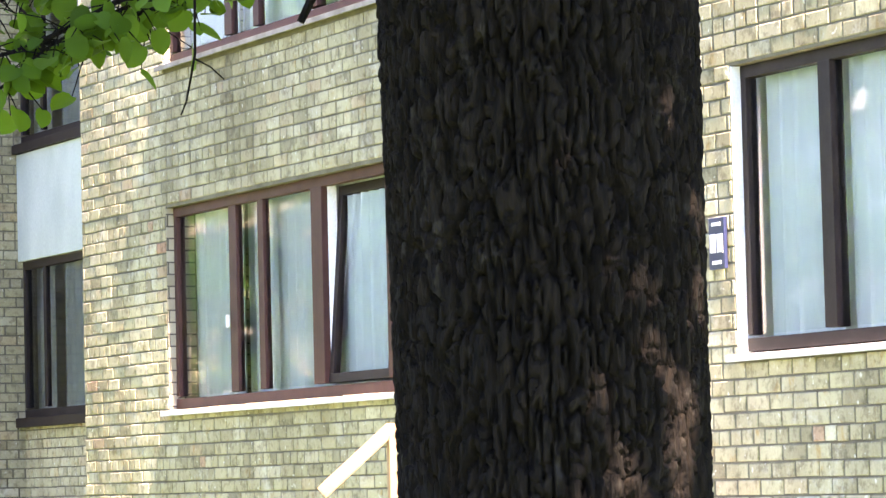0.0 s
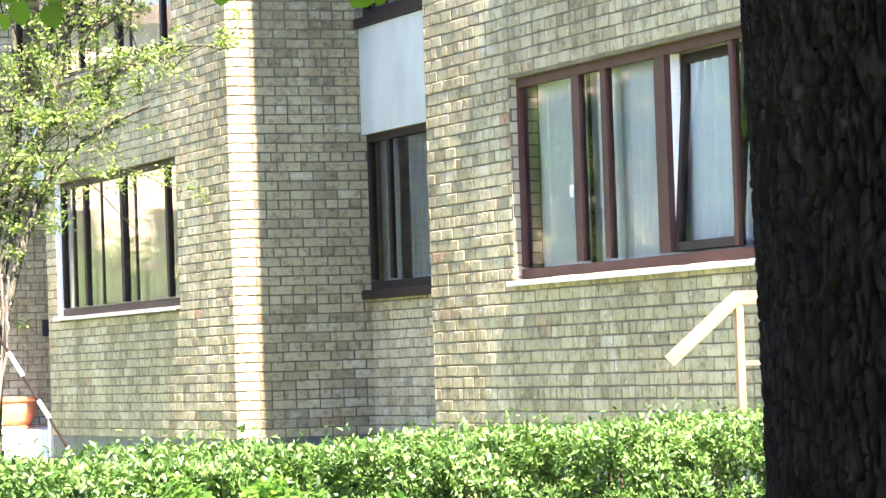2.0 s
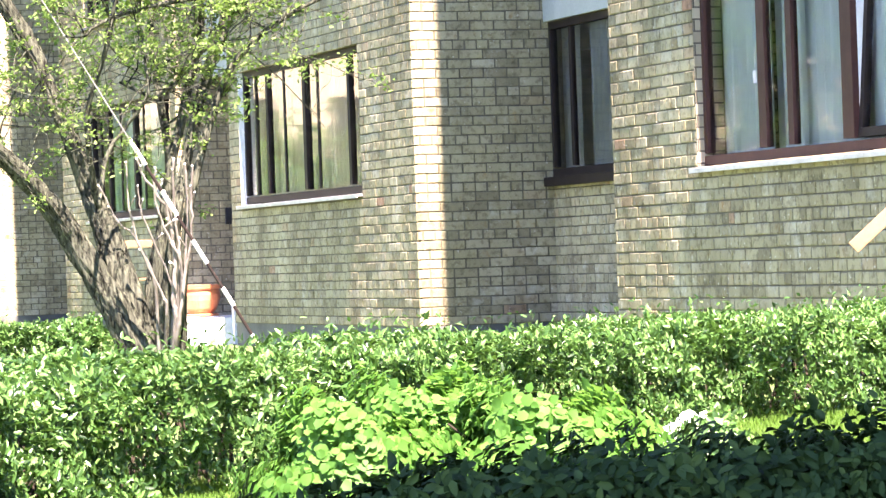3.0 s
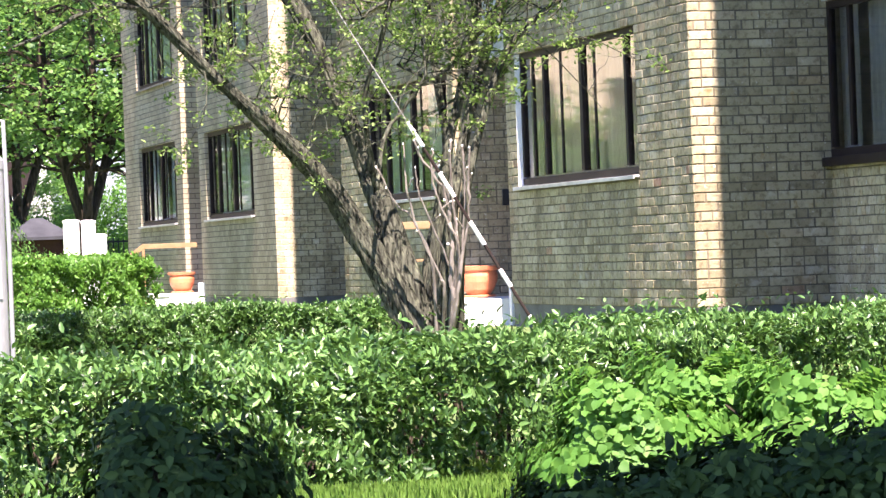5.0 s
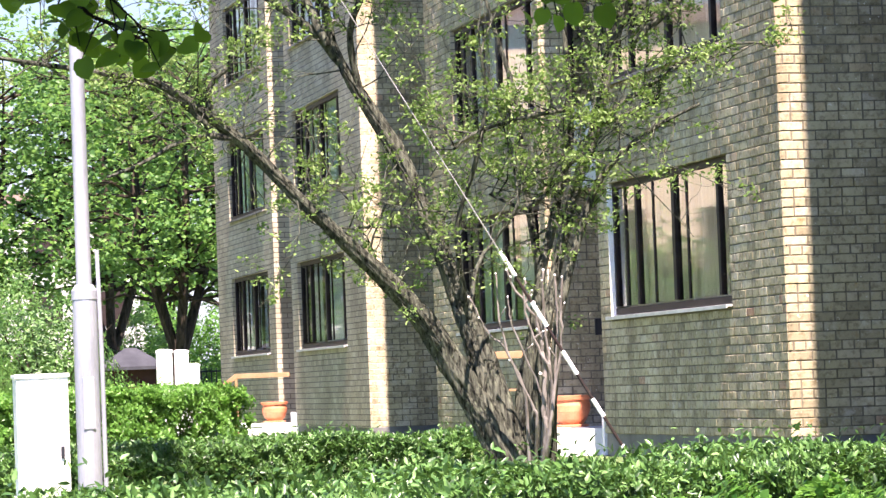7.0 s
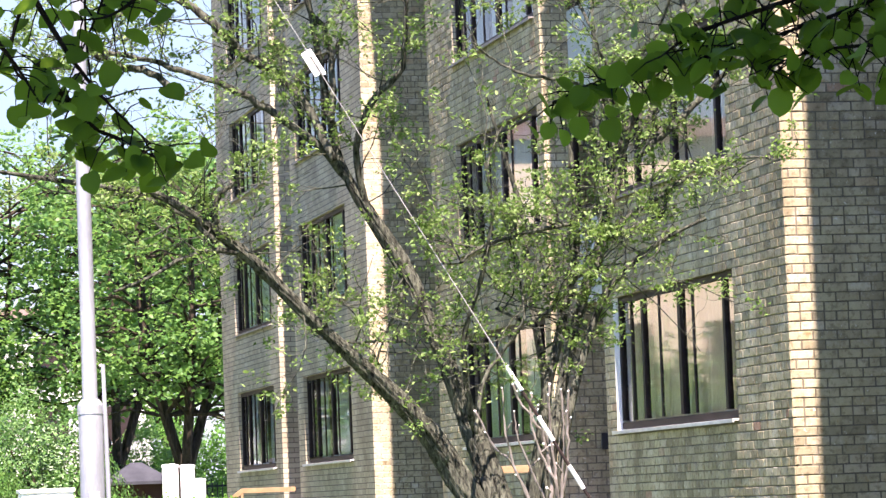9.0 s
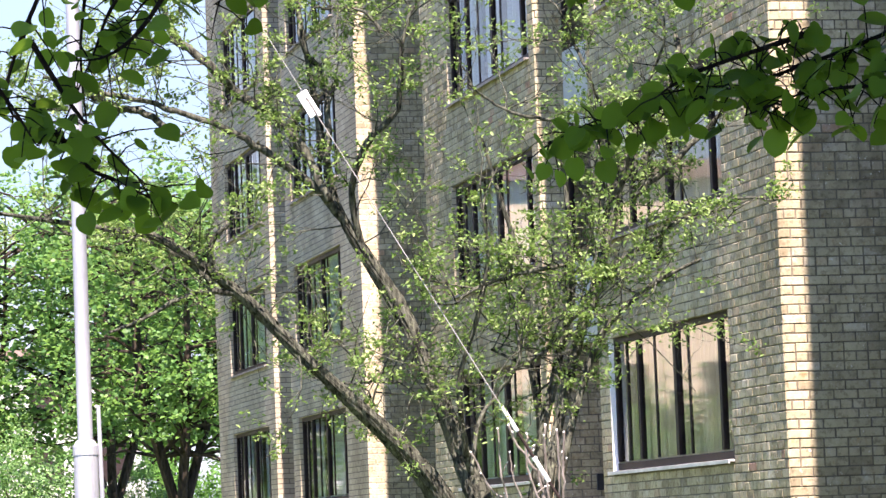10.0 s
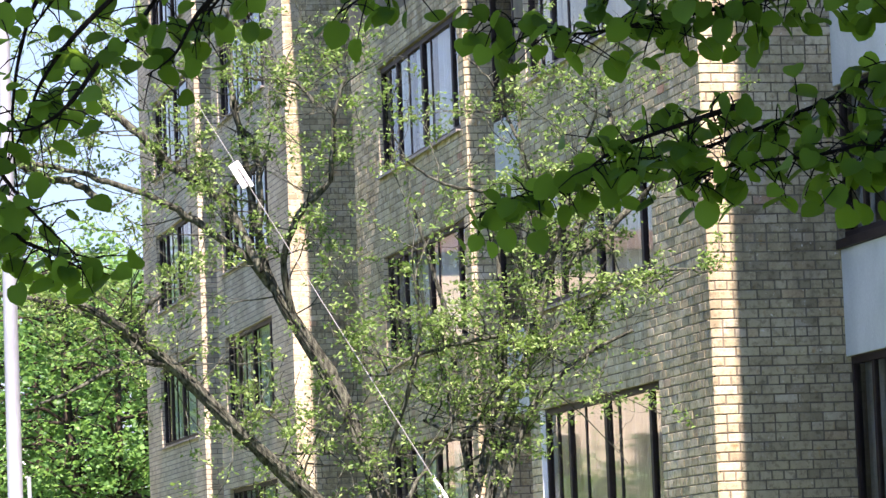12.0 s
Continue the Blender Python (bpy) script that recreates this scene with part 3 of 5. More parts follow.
def window(number, x, y0, y1, z0, z1, bars, frame_mat, cloth=None, reveal=True, open_sash=None, handle=None, sill=True, label="", lining=None, hang=0.225, sill_mat=SILL):
    """A window set 0.1 into the wall plane x. bars: (place along y, width, depth) of the uprights."""
    top = empty("window_%d" % number, (x, (y0 + y1) / 2, z0))
    tagged(top, label or "dark brown framed window with pale sill", "window", kind="structure")
    bm = bmesh.new()
    fx0, fx1, w = x + 0.065, x + 0.145, 0.075
    zb = z0 + 0.03
    box(bm, (fx0, y0 + 0.003, zb), (fx1, y1 - 0.015, zb + 0.08), 0.006)
    box(bm, (fx0, y0 + 0.003, z1 - w - 0.003), (fx1, y1 - 0.015, z1 - 0.003), 0.006)
    box(bm, (fx0 + 0.001, y0 + 0.004, zb + 0.1), (fx1 - 0.001, y0 + w, z1 - w), 0.006)
    box(bm, (fx0 + 0.001, y1 - w, zb + 0.1), (fx1 - 0.001, y1 - 0.016, z1 - w), 0.006)
    part("window_frame", bm, frame_mat, top)
    edges = [y0 + w]
    for yb, bw, bd in bars:
        bm = bmesh.new()
        box(bm, (fx0 + 0.04 - bd / 2, yb - bw / 2, zb + 0.1), (fx0 + 0.04 + bd / 2, yb + bw / 2, z1 - w), 0.005)
        part("mullion", bm, frame_mat, top)
        edges += [yb - bw / 2, yb + bw / 2]
    edges.append(y1 - w)
    edges = sorted(edges)
    for a, b in zip(edges[::2], edges[1::2]):
        if b - a < 0.03:
            continue
        if open_sash and a <= open_sash <= b:
            continue
        pane((fx0 + 0.036, a, zb + 0.1), (fx0 + 0.042, b, z1 - w), top)
    if sill:
        bm = bmesh.new()
        box(bm, (x - 0.06, y0 - 0.02, z0 - 0.012), (x + 0.12, y1 + 0.03, z0 + 0.012), 0.004)
        box(bm, (x - 0.064, y0 - 0.02, z0 - 0.03), (x - 0.05, y1 + 0.03, z0 + 0.010), 0.003)
        part("window_sill", bm, sill_mat, top)
    if reveal:
        bm = bmesh.new()
        box(bm, (x + 0.004, y1 - 0.014, z0 + 0.02), (x + 0.25, y1 - 0.002, z1 - 0.004))
        part("reveal", bm, lining or WHITE, top, "" if lining else "white plastered reveal")
    if cloth:
        bm = bmesh.new()
        for a, b in cloth[1]:
            n = max(4, int((b - a) / 0.03))
            prev = None
            for i in range(n + 1):
                yy = a + (b - a) * i / n
                xx = x + hang + 0.028 * math.sin(yy * 41) + 0.012 * math.sin(yy * 97 + 1)
                cur = (bm.verts.new((xx, yy, z0 + 0.08)), bm.verts.new((xx, yy, z1 - 0.02)))
                if prev:
                    bm.faces.new((prev[0], cur[0], cur[1], prev[1]))
                prev = cur
        c = part("curtain", bm, cloth[0], top, "pale hanging curtain", smooth=True)
    if open_sash:
        # a sash tilted inwards at its head
        a, b = [(p, q) for p, q in zip(edges[::2], edges[1::2]) if p <= open_sash <= q][0]
        m = Matrix.Translation((fx0 + 0.06, (a + b) / 2, zb + 0.1)) @ Matrix.Rotation(radians(4.6), 4, "Y")
        h, hw = z1 - w - zb - 0.1, (b - a) / 2
        bm = bmesh.new()
        for lo, hi in (((-0.03, -hw, 0), (0.03, hw, 0.07)), ((-0.03, -hw, h - 0.07), (0.03, hw, h)), ((-0.029, -hw, 0.07), (0.029, -hw + 0.07, h - 0.07)), ((-0.029, hw - 0.07, 0.07), (0.029, hw, h - 0.07))):
            box(bm, lo, hi, 0.005, m)
        sash = part("tilted_sash", bm, DARK, top, "dark sash tilted open inwards")
        pane((-0.004, -hw + 0.07, 0.07), (0.004, hw - 0.07, h - 0.07), sash, m)
        bm = bmesh.new()
        box(bm, (fx0 + 0.05, b - 0.008, zb + 0.1), (x + 0.19, b - 0.002, z1 - w), 0.002)
        part("rebate", bm, WHITE, top, "white inner edge of the frame")
    if handle:
        bm = bmesh.new()
        box(bm, (fx0 - 0.03, handle - 0.007, z0 + 0.64), (fx0, handle + 0.007, z0 + 0.74), 0.006)
        part("handle", bm, WHITE, top, "pale window handle")
    return top


# uprights of the windows, given as (share of the width from the near end, width, depth)
def bars_at(y0, y1, shares):
    return [(y0 + (y1 - y0) * s, w, d) for s, w, d in shares]


PUBLIC = [(0.12, 0.09, 0.07), (0.375, 0.05, 0.03), (0.47, 0.12, 0.08), (0.655, 0.05, 0.03), (0.79, 0.09, 0.07), (0.90, 0.05, 0.04)]
number = 0
for bay, mat, cloth in ((BAY_M, DARK, None), (BAY_A, DARK, BLIND), (BAY_B, DARK, CURTAIN), (BAY_C, DARK, CURTAIN), (BAY_D, DARK, CURTAIN)):
    for k in range(5):
        if bay is BAY_M and k:
            continue
        number += 1
        lo, hi = (1.29, 3.02) if bay is BAY_M else (SILL_Z, HEAD_Z)
        y0, y1 = bay[3], bay[4]
        w = y1 - y0
        rng = random.Random(number * 13)
        if cloth is BLIND:
            hung = [(y0 + 0.06, y1 - 0.1)]
        elif cloth:
            hung = [(y0 + w * a, y0 + w * (a + rng.uniform(0.10, 0.19))) for a in (0.05, 0.27, 0.5, 0.72)]
        else:
            hung = [(y0 + 0.1, y1 - 0.08)]
        shares = [(0.82, 0.13, 0.09), (0.55, 0.1, 0.07), (0.3, 0.1, 0.07)] if bay is BAY_M else PUBLIC
        window(number, bay[0], y0, y1, lo + k * STOREY, hi + k * STOREY, bars_at(y0, y1, shares), mat, (cloth or CURTAIN, hung),
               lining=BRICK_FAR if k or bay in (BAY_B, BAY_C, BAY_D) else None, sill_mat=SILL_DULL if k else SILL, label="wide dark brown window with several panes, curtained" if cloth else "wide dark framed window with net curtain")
for k in range(2):
    number += 1
    window(number, BAY_0[0], BAY_0[3], BAY_0[4], 1.23 + k * STOREY, 2.91 + k * STOREY,
           [(-9.12, 0.15, 0.06), (-9.68, 0.11, 0.06), (-10.77, 0.2, 0.08), (-12.0, 0.07, 0.06)], BROWN,
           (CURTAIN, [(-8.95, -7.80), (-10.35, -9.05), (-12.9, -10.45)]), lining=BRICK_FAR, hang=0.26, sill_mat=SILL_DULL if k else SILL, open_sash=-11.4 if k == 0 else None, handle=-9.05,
           label="wide red-brown window, one sash tilted open, pale curtains")

# stair windows and panels in the recesses
for y0, y1 in ((BAY_0[2], BAY_A[1]), (BAY_B[2], BAY_C[1])):
    for k in range(3):
        number += 1
        z = 1.36 + k * STOREY
        # grey cloth added behind the panes; the wide one stands in for reflected brick
        top = window(number, RECESS - 0.07, y0 + 0.4, y1 - 0.02, z, z + 1.64, [(y1 - 0.64, 0.08, 0.05), (y1 - 1.9, 0.08, 0.05), (y1 - 3.1, 0.08, 0.05)], DARK, (PANE_CLOTH, [(y0 + 0.6, y1 - 0.9), (y1 - 0.55, y1 - 0.05)]), reveal=False, sill=False,
                     label="dark framed stair window in a brick recess")
        bm = bmesh.new()
        box(bm, (RECESS - 0.10, y0 + 0.4, z - 0.07), (RECESS + 0.03, y1 - 0.004, z + 0.025), 0.006)
        part("window_sill", bm, DARK, top)
        bm = bmesh.new()
        box(bm, (RECESS - 0.05, y0 + 0.4, z + 1.645), (RECESS - 0.006, y1 - 0.01, z + STOREY - 0.075), 0.006)
        tagged(part("wall_panel_%d" % number, bm, PANEL), "pale blue-grey painted panel between two windows", "panel", kind="structure")

# shallow recess walls over the entrances
for y0, y1 in ((BAY_A[2], BAY_B[1]), (BAY_C[2], BAY_D[1])):
    for k in range(4):
        z = 3.06 + k * STOREY
        bm = bmesh.new()
        box(bm, (0.48, y0 + 0.004, z), (0.56, y1 - 0.004, z + 1.1), 0.006)
        tagged(part("wall_panel_%d" % (number + 10 * k + int(y0)), bm, PANEL), "pale blue-grey painted panel over an entrance", "panel", kind="structure")
        number += 1
        window(number, 0.42, y0 + 0.004, y1 - 0.004, z + 1.1, z + STOREY, [(y0 + 1.0, 0.08, 0.05), (y0 + 2.0, 0.08, 0.05)], DARK, None, reveal=False, sill=False, label="dark framed stair window over an entrance")

# ---------------------------------------------------------------- ground
def sheet(name, xs, ys, material, lift=0.0):
    verts = [(x, y, ground_z(x, y) + lift) for y in ys for x in xs]
    n = len(xs)
    faces = [(j * n + i, j * n + i + 1, (j + 1) * n + i + 1, (j + 1) * n + i) for j in range(len(ys) - 1) for i in range(n - 1)]
    return new(name, mesh_from(name, verts, faces, material, True))


ys = [-2000, -400, -100, -60] + [-46 + 2 * i for i in range(34)] + [40, 80, 200, 600, 2500]
tagged(sheet("ground", [-2000, -300, -60, -20, -10, 0, 12, 40, 300, 2000], ys, LAWN), "mown lawn in patchy sunlight", "ground", kind="structure")


# ---------------------------------------------------------------- hedges and shrubs
def hedge(name, line, depth, height, leaf, count, size, material, label, seed, bumpy=0.06, shape="oval"):
    """A clipped hedge along a line of (x, y): leaves on a stem core, uneven on top."""
    rng = np.random.default_rng(seed)
    pts = np.array(line, float)
    seg = np.linalg.norm(np.diff(pts, axis=0), axis=1)
    cum = np.concatenate([[0], np.cumsum(seg)])
    s = rng.uniform(0, cum[-1], count)
    x = np.interp(s, cum, pts[:, 0])
    y = np.interp(s, cum, pts[:, 1])
    d = np.stack([np.interp(s, cum, np.gradient(pts[:, 0], cum)), np.interp(s, cum, np.gradient(pts[:, 1], cum))], 1)
    d /= np.linalg.norm(d, axis=1, keepdims=True)
    nx, ny = -d[:, 1], d[:, 0]
    # cross-section: most leaves near the surface of a rounded box
    a = rng.uniform(0, 1, count)
    top = a < 0.42
    w = np.where(top, rng.uniform(-0.5, 0.5, count), np.where(rng.uniform(size=count) < 0.75, -0.5, 0.5)) * depth
    wob = 0.5 * np.sin(s * 2.3 + seed) + 0.35 * np.sin(s * 5.1) + 0.25 * np.sin(s * 11.7 + 1)
    gz = np.array([ground_z(p, q) for p, q in zip(x, y)])
    h = height - gz + bumpy * wob
    u = np.where(top, 1.0, rng.uniform(0.05, 1, count)) * h
    pits = np.clip(np.sin(s * 8.3 + u * 9 + seed) * np.sin(u * 14 - s * 4.7) + 0.5 * np.sin(s * 19 + u * 23), 0, 1)
    inset = np.abs(rng.normal(0, 0.05, count)) + 0.17 * pits
    nrm = np.zeros((count, 3))
    nrm[:, 2] = np.where(top, 1.0, 0.35)
    sgn = np.where(w < 0, -1.0, 1.0)
    nrm[:, 0] = np.where(top, 0, nx * sgn)
    nrm[:, 1] = np.where(top, 0, ny * sgn)
    bulge = 0.09 * np.sin(s * 3.1 + u * 4) + 0.06 * np.sin(s * 7.7 - u * 6)
    w = w + np.where(top, 0, sgn * (bulge - inset))
    u = u - np.where(top, inset, 0) + np.where(top & (rng.uniform(size=count) < 0.05), rng.uniform(0, 0.12, count), 0)
    corner = np.clip(np.abs(w) / (depth / 2) - 0.75, 0, 1)
    u = u - np.where(top, corner * 0.25, 0)
    c = np.stack([x + nx * w, y + ny * w, gz + u], 1)
    root = empty(name, (*line[0], ground_z(*line[0])))
    tagged(root, label, "hedge")
    part("foliage", leaves("foliage", c, nrm, rng.uniform(0.7, 1.3, count) * size, material, seed + 1, shape, -0.9, 1.0), material, root)
    # dark woody core
    bm = bmesh.new()
    for i in range(len(line) - 1):
        p, q = Vector((*line[i], 0)), Vector((*line[i + 1], 0))
        L = (q - p).length
        n = max(2, int(L / 0.16))
        for k in range(n):
            b = p.lerp(q, (k + rng.uniform()) / n)
            gz0 = ground_z(b.x, b.y)
            tall = height - gz0
            for _ in range(2):
                o = Vector((rng.uniform(-1, 1), rng.uniform(-1, 1), 0)) * depth * 0.32
                tube(bm, [(b.x, b.y, gz0 - 0.03), b + o * 0.5 + Vector((0, 0, gz0 + tall * 0.5)), b + o + Vector((0, 0, gz0 + tall * 0.9))], [0.012, 0.009, 0.004], 5)
    tagged(part("underwood", bm, FAR_BARK, root), kind="stuff")
    return root


hedge("hedge", [(-10.6, -23.2), (-9.4, -22.2), (-8.0, -20.6), (-6.0, -18.4), (-4.4, -17.2), (-0.95, -14.5)], 1.1, 0.17, None, 115000, 0.042, HEDGE_LEAF, "clipped green privet hedge with glossy leaves, sunlit", 11, shape="lance")
hedge("hedge", [(-9.2, -7.4), (-7.2, -3.4), (-5.6, -1.4), (-3.6, -0.7)], 1.0, 0.10, None, 60000, 0.052, HEDGE_LEAF, "low clipped green hedge in front of the house", 23, shape="lance")
hedge("hedge", [(-9.5, 11.0), (-5.4, 12.6), (-3.92, 15.0)], 1.4, 0.62, None, 62000, 0.062, FRESH_LEAF, "bright green clipped hedge beside an entrance", 31)


def shrub(name, x, y, r, top, count, size, material, label, seed, shape="oval"):
    rng = np.random.default_rng(seed)
    v = rng.normal(0, 1, (count, 3))
    v[:, 2] = np.abs(v[:, 2])
    v /= np.linalg.norm(v, axis=1, keepdims=True)
    g = ground_z(x, y)
    h = top - g
    lump = 1 + 0.12 * np.sin(v[:, 0] * 7 + seed) + 0.10 * np.sin(v[:, 1] * 9) + 0.08 * np.sin(v[:, 2] * 11 + v[:, 0] * 5)
    rad = lump * (1 - np.abs(rng.normal(0, 0.14, count)))
    c = np.stack([x + v[:, 0] * rad * r, y + v[:, 1] * rad * r, g + 0.04 + v[:, 2] * rad * h], 1)
    root = empty(name, (x, y, g))
    tagged(root, label, "shrub")
    part("foliage", leaves("foliage", c, v, rng.uniform(0.6, 1.3, count) * size, material, seed, shape, spread=0.9), material, root)
    bm = bmesh.new()
    for _ in range(9):
        a, q = rng.uniform(0, 6.28), rng.uniform(0.3, 0.8)
        e = Vector((x + math.cos(a) * r * q, y + math.sin(a) * r * q, g + h * rng.uniform(0.6, 0.95)))
        tube(bm, [(x + 0.06 * math.cos(a), y + 0.06 * math.sin(a), g - 0.03), Vector((x, y, g + h * 0.3)).lerp(e, 0.4), e], [0.016, 0.012, 0.004], 5)
    tagged(part("underwood", bm, FAR_BARK, root), kind="stuff")
    return root


shrub("shrub", -9.40, -25.1, 0.40, 0.10, 6500, 0.045, SHADED_LEAF, "dark blue-green clipped shrub in the shade", 41)
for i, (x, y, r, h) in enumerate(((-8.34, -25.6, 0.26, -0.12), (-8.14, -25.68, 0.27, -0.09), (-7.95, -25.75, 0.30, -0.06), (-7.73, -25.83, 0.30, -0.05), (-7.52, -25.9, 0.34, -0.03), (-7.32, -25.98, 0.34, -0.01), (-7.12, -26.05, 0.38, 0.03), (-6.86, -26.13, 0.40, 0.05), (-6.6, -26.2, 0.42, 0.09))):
    shrub("shrub", x, y, r * 1.05, h, 6000, 0.046, SHADED_LEAF, "dark green leafy shrub in tree shade", 50 + i)
shrub("shrub", -5.36, -21.2, 0.26, -0.19, 1800, 0.05, HEDGE_LEAF, "low green shrub at the foot of the hedge", 58)
for i, (x, y, r, h) in enumerate(((-7.62, -23.6, 0.42, 0.04), (-6.95, -23.7, 0.45, 0.06), (-7.25, -23.3, 0.42, 0.12))):
    shrub("shrub", x, y, r, h, 9500, 0.036, LIME_LEAF, "light yellow-green broad-leaved shrub in full sun", 60 + i, "round")


# ---------------------------------------------------------------- linden in the foreground
def linden():
    bx, by = -7.172, -28.03
    g = ground_z(bx, by)
    root = empty("linden_tree", (bx, by, g))
    tagged(root, "old linden tree with deeply furrowed bark, coloured as in shade", "tree")
    seg = 420
    levels = [-0.03 + 0.06 * i for i in range(14)] + [0.82 + 0.0052 * i for i in range(380)] + [2.8 + 0.08 * i for i in range(22)]
    rows = len(levels) - 1
    verts, faces = [], []
    for j in range(rows + 1):
        z = levels[j]
        base = 0.351 + 0.012 * (z - 1.2) + 0.16 * math.exp(-z / 0.28)
        for i in range(seg):
            a = 2 * math.pi * i / seg
            ca, sa = math.cos(a), math.sin(a)
            low = noise.noise(Vector((ca * 1.3, sa * 1.3, z * 0.5)))
            wrp = noise.noise(Vector((ca * 7, sa * 7, z * 9.0))) * 0.8
            rid = abs(noise.noise(Vector((ca * 16 + wrp, sa * 16 + wrp, z * 5.2))))
            flake = noise.noise(Vector((ca * 27, sa * 27, z * 16)))
            crack = abs(noise.noise(Vector((ca * 11 + 7, sa * 11, z * 21 + wrp))))
            fin = noise.noise(Vector((ca * 46, sa * 46, z * 40)))
            r = base * (1 + 0.03 * low) - 0.034 * max(0, 0.20 - rid) / 0.20 - 0.014 * max(0, 0.13 - crack) / 0.13 + 0.005 * fin + 0.004 * flake
            verts.append((bx + r * ca + 0.009 - 0.020 * (z - 2.29), by + r * sa, g + z))
    for j in range(rows):
        for i in range(seg):
            k = (i + 1) % seg
            faces.append((j * seg + i, j * seg + k, (j + 1) * seg + k, (j + 1) * seg + i))
    part("trunk", mesh_from("trunk", verts, faces, LINDEN_BARK_SHADED, True), LINDEN_BARK_SHADED, root)
    rng = np.random.default_rng(5)
    prng = random.Random(5)
    # boughs above the view and the sprays that hang into it
    bm = bmesh.new()
    crown_c = []
    for k in range(11):
        a = k * 2.4
        s = Vector((bx - 0.09, by, g + 3.0 + 0.14 * k))
        e = s + Vector((math.cos(a) * 2.6 - 0.6, math.sin(a) * 1.2 - 0.9, 0.7 + 0.06 * k))
        m = s.lerp(e, 0.5) + Vector((0, 0, 0.5))
        pts, rad = smooth_line([s, m, e], [0.11, 0.07, 0.025], 5)
        tube(bm, pts, rad, 8, 0.08, prng)
        crown_c += pts[3:]
    part("boughs", bm, LINDEN_BARK_SHADED, root)
    # unseen leaf mass above the view, placed to shade trunk and shrubs
    n = 17000
    c = rng.normal(0, 1, (n, 3))
    c /= np.linalg.norm(c, axis=1, keepdims=True)
    c = c * (rng.uniform(0.1, 1, (n, 1)) ** 0.4) * (3.4, 1.45, 1.25) + (-8.1, -29.2, 4.4)
    # gap lets a sun patch reach the trunk; unseen clumps block the rest
    c = c[~((c[:, 0] > -7.24) & (c[:, 1] < -30.15))]
    over = rng.normal(0, 1, (3600, 3)) * (0.36, 0.5, 0.22) + (-7.06, -29.5, 4.3)
    over = over[over[:, 1] > -30.15]
    back = rng.normal(0, 1, (2600, 3)) * (0.55, 0.35, 0.4) + (-8.2, -30.9, 4.3)
    c = np.concatenate([c, back, over])
    tagged(part("crown", leaves("crown", c, np.tile((0, 0, 1.0), (len(c), 1)), rng.uniform(0.07, 0.12, len(c)), LINDEN_LEAF, 6, "round", 0.8), LINDEN_LEAF, root), kind="stuff")
    one = leaves("leaf", [(0, 0, 0)], [(0, 0, 1000.0)], [1.0], LINDEN_ONE, 3, "heart")
    tip = one.vertices[6].co
    one.transform(Matrix.Rotation(-math.atan2(tip.y, tip.x), 4, "Z"))
    singles = 0
    sprays = spray_lines
    for line, dens in sprays:
        pts, rad = smooth_line(line, [0.0075 - 0.006 * i / (len(line) - 1) for i in range(len(line))], 5)
        bm = bmesh.new()
        tube(bm, pts, rad, 6, 0.1, prng)
        lc, ln, ls = [], [], []
        for p, q in zip(pts, pts[1:]):
            L = (q - p).length
            for _ in range(max(1, int(L * dens * 1.25))):
                o = Vector((prng.gauss(0, 0.05), prng.gauss(0, 0.06), prng.gauss(-0.02, 0.045)))
                s = p.lerp(q, prng.random())
                e = s + o
                tube(bm, [s, s.lerp(e, 0.5) + Vector((0, 0, 0.008)), e], [0.0022, 0.0018, 0.0012], 4)
                size = prng.uniform(0.040, 0.070)
                if singles < 300 and prng.random() < 0.4:
                    singles += 1
                    leaf = part("leaf", one, LINDEN_ONE, root)
                    leaf.matrix_parent_inverse = Matrix.Identity(4)
                    leaf.matrix_basis = Matrix.Translation(e - root.location) @ Vector((prng.gauss(0, 0.55), prng.gauss(0, 0.55), -0.75)).to_track_quat("X", "Z").to_matrix().to_4x4() @ Matrix.Rotation(prng.gauss(0, 0.8), 4, "X") @ Matrix.Scale(size, 4)
                    continue
                ls.append(size)
                lc.append(tuple(e))
                ln.append((prng.gauss(0, 0.5), prng.gauss(-0.5, 0.5), 0.9))
        part("twig", bm, LINDEN_BARK_SHADED, root)
        tagged(part("foliage", leaves("foliage", lc, ln, ls, LINDEN_LEAF, 9, "heart", 1.6, 0.7), LINDEN_LEAF, root), kind="stuff")
    # bare twigs
    for line, r in (([(-7.75, -27.45, 1.85), (-7.75, -27.44, 1.58), (-7.77, -27.43, 1.47), (-7.78, -27.42, 1.44)], 0.0035), ([(-7.75, -27.44, 1.57), (-7.72, -27.46, 1.55), (-7.69, -27.47, 1.52)], 0.0025),
                    ([(-7.46, -27.58, 1.80), (-7.50, -27.56, 1.71), (-7.53, -27.55, 1.65)], 0.013)):
        bm = bmesh.new()
        tube(bm, line, [r * (1 - 0.15 * i) for i in range(len(line))], 7, 0.1, prng)
        part("twig", bm, LINDEN_BARK_SHADED, root)
    return root


spray_lines = []


def spray_line(points, density):
    spray_lines.append((points, density))


spray_line([(-7.48, -27.30, 1.96), (-7.71, -27.17, 1.78), (-7.84, -27.10, 1.71), (-7.98, -27.04, 1.63), (-8.09, -26.99, 1.52)], 110)
spray_line([(-7.79, -27.13, 1.76), (-7.99, -27.04, 1.65), (-8.13, -26.98, 1.61), (-8.30, -26.93, 1.60), (-8.45, -26.87, 1.55)], 100)
spray_line([(-8.30, -26.95, 1.74), (-8.56, -26.85, 1.66), (-8.66, -26.82, 1.60)], 100)
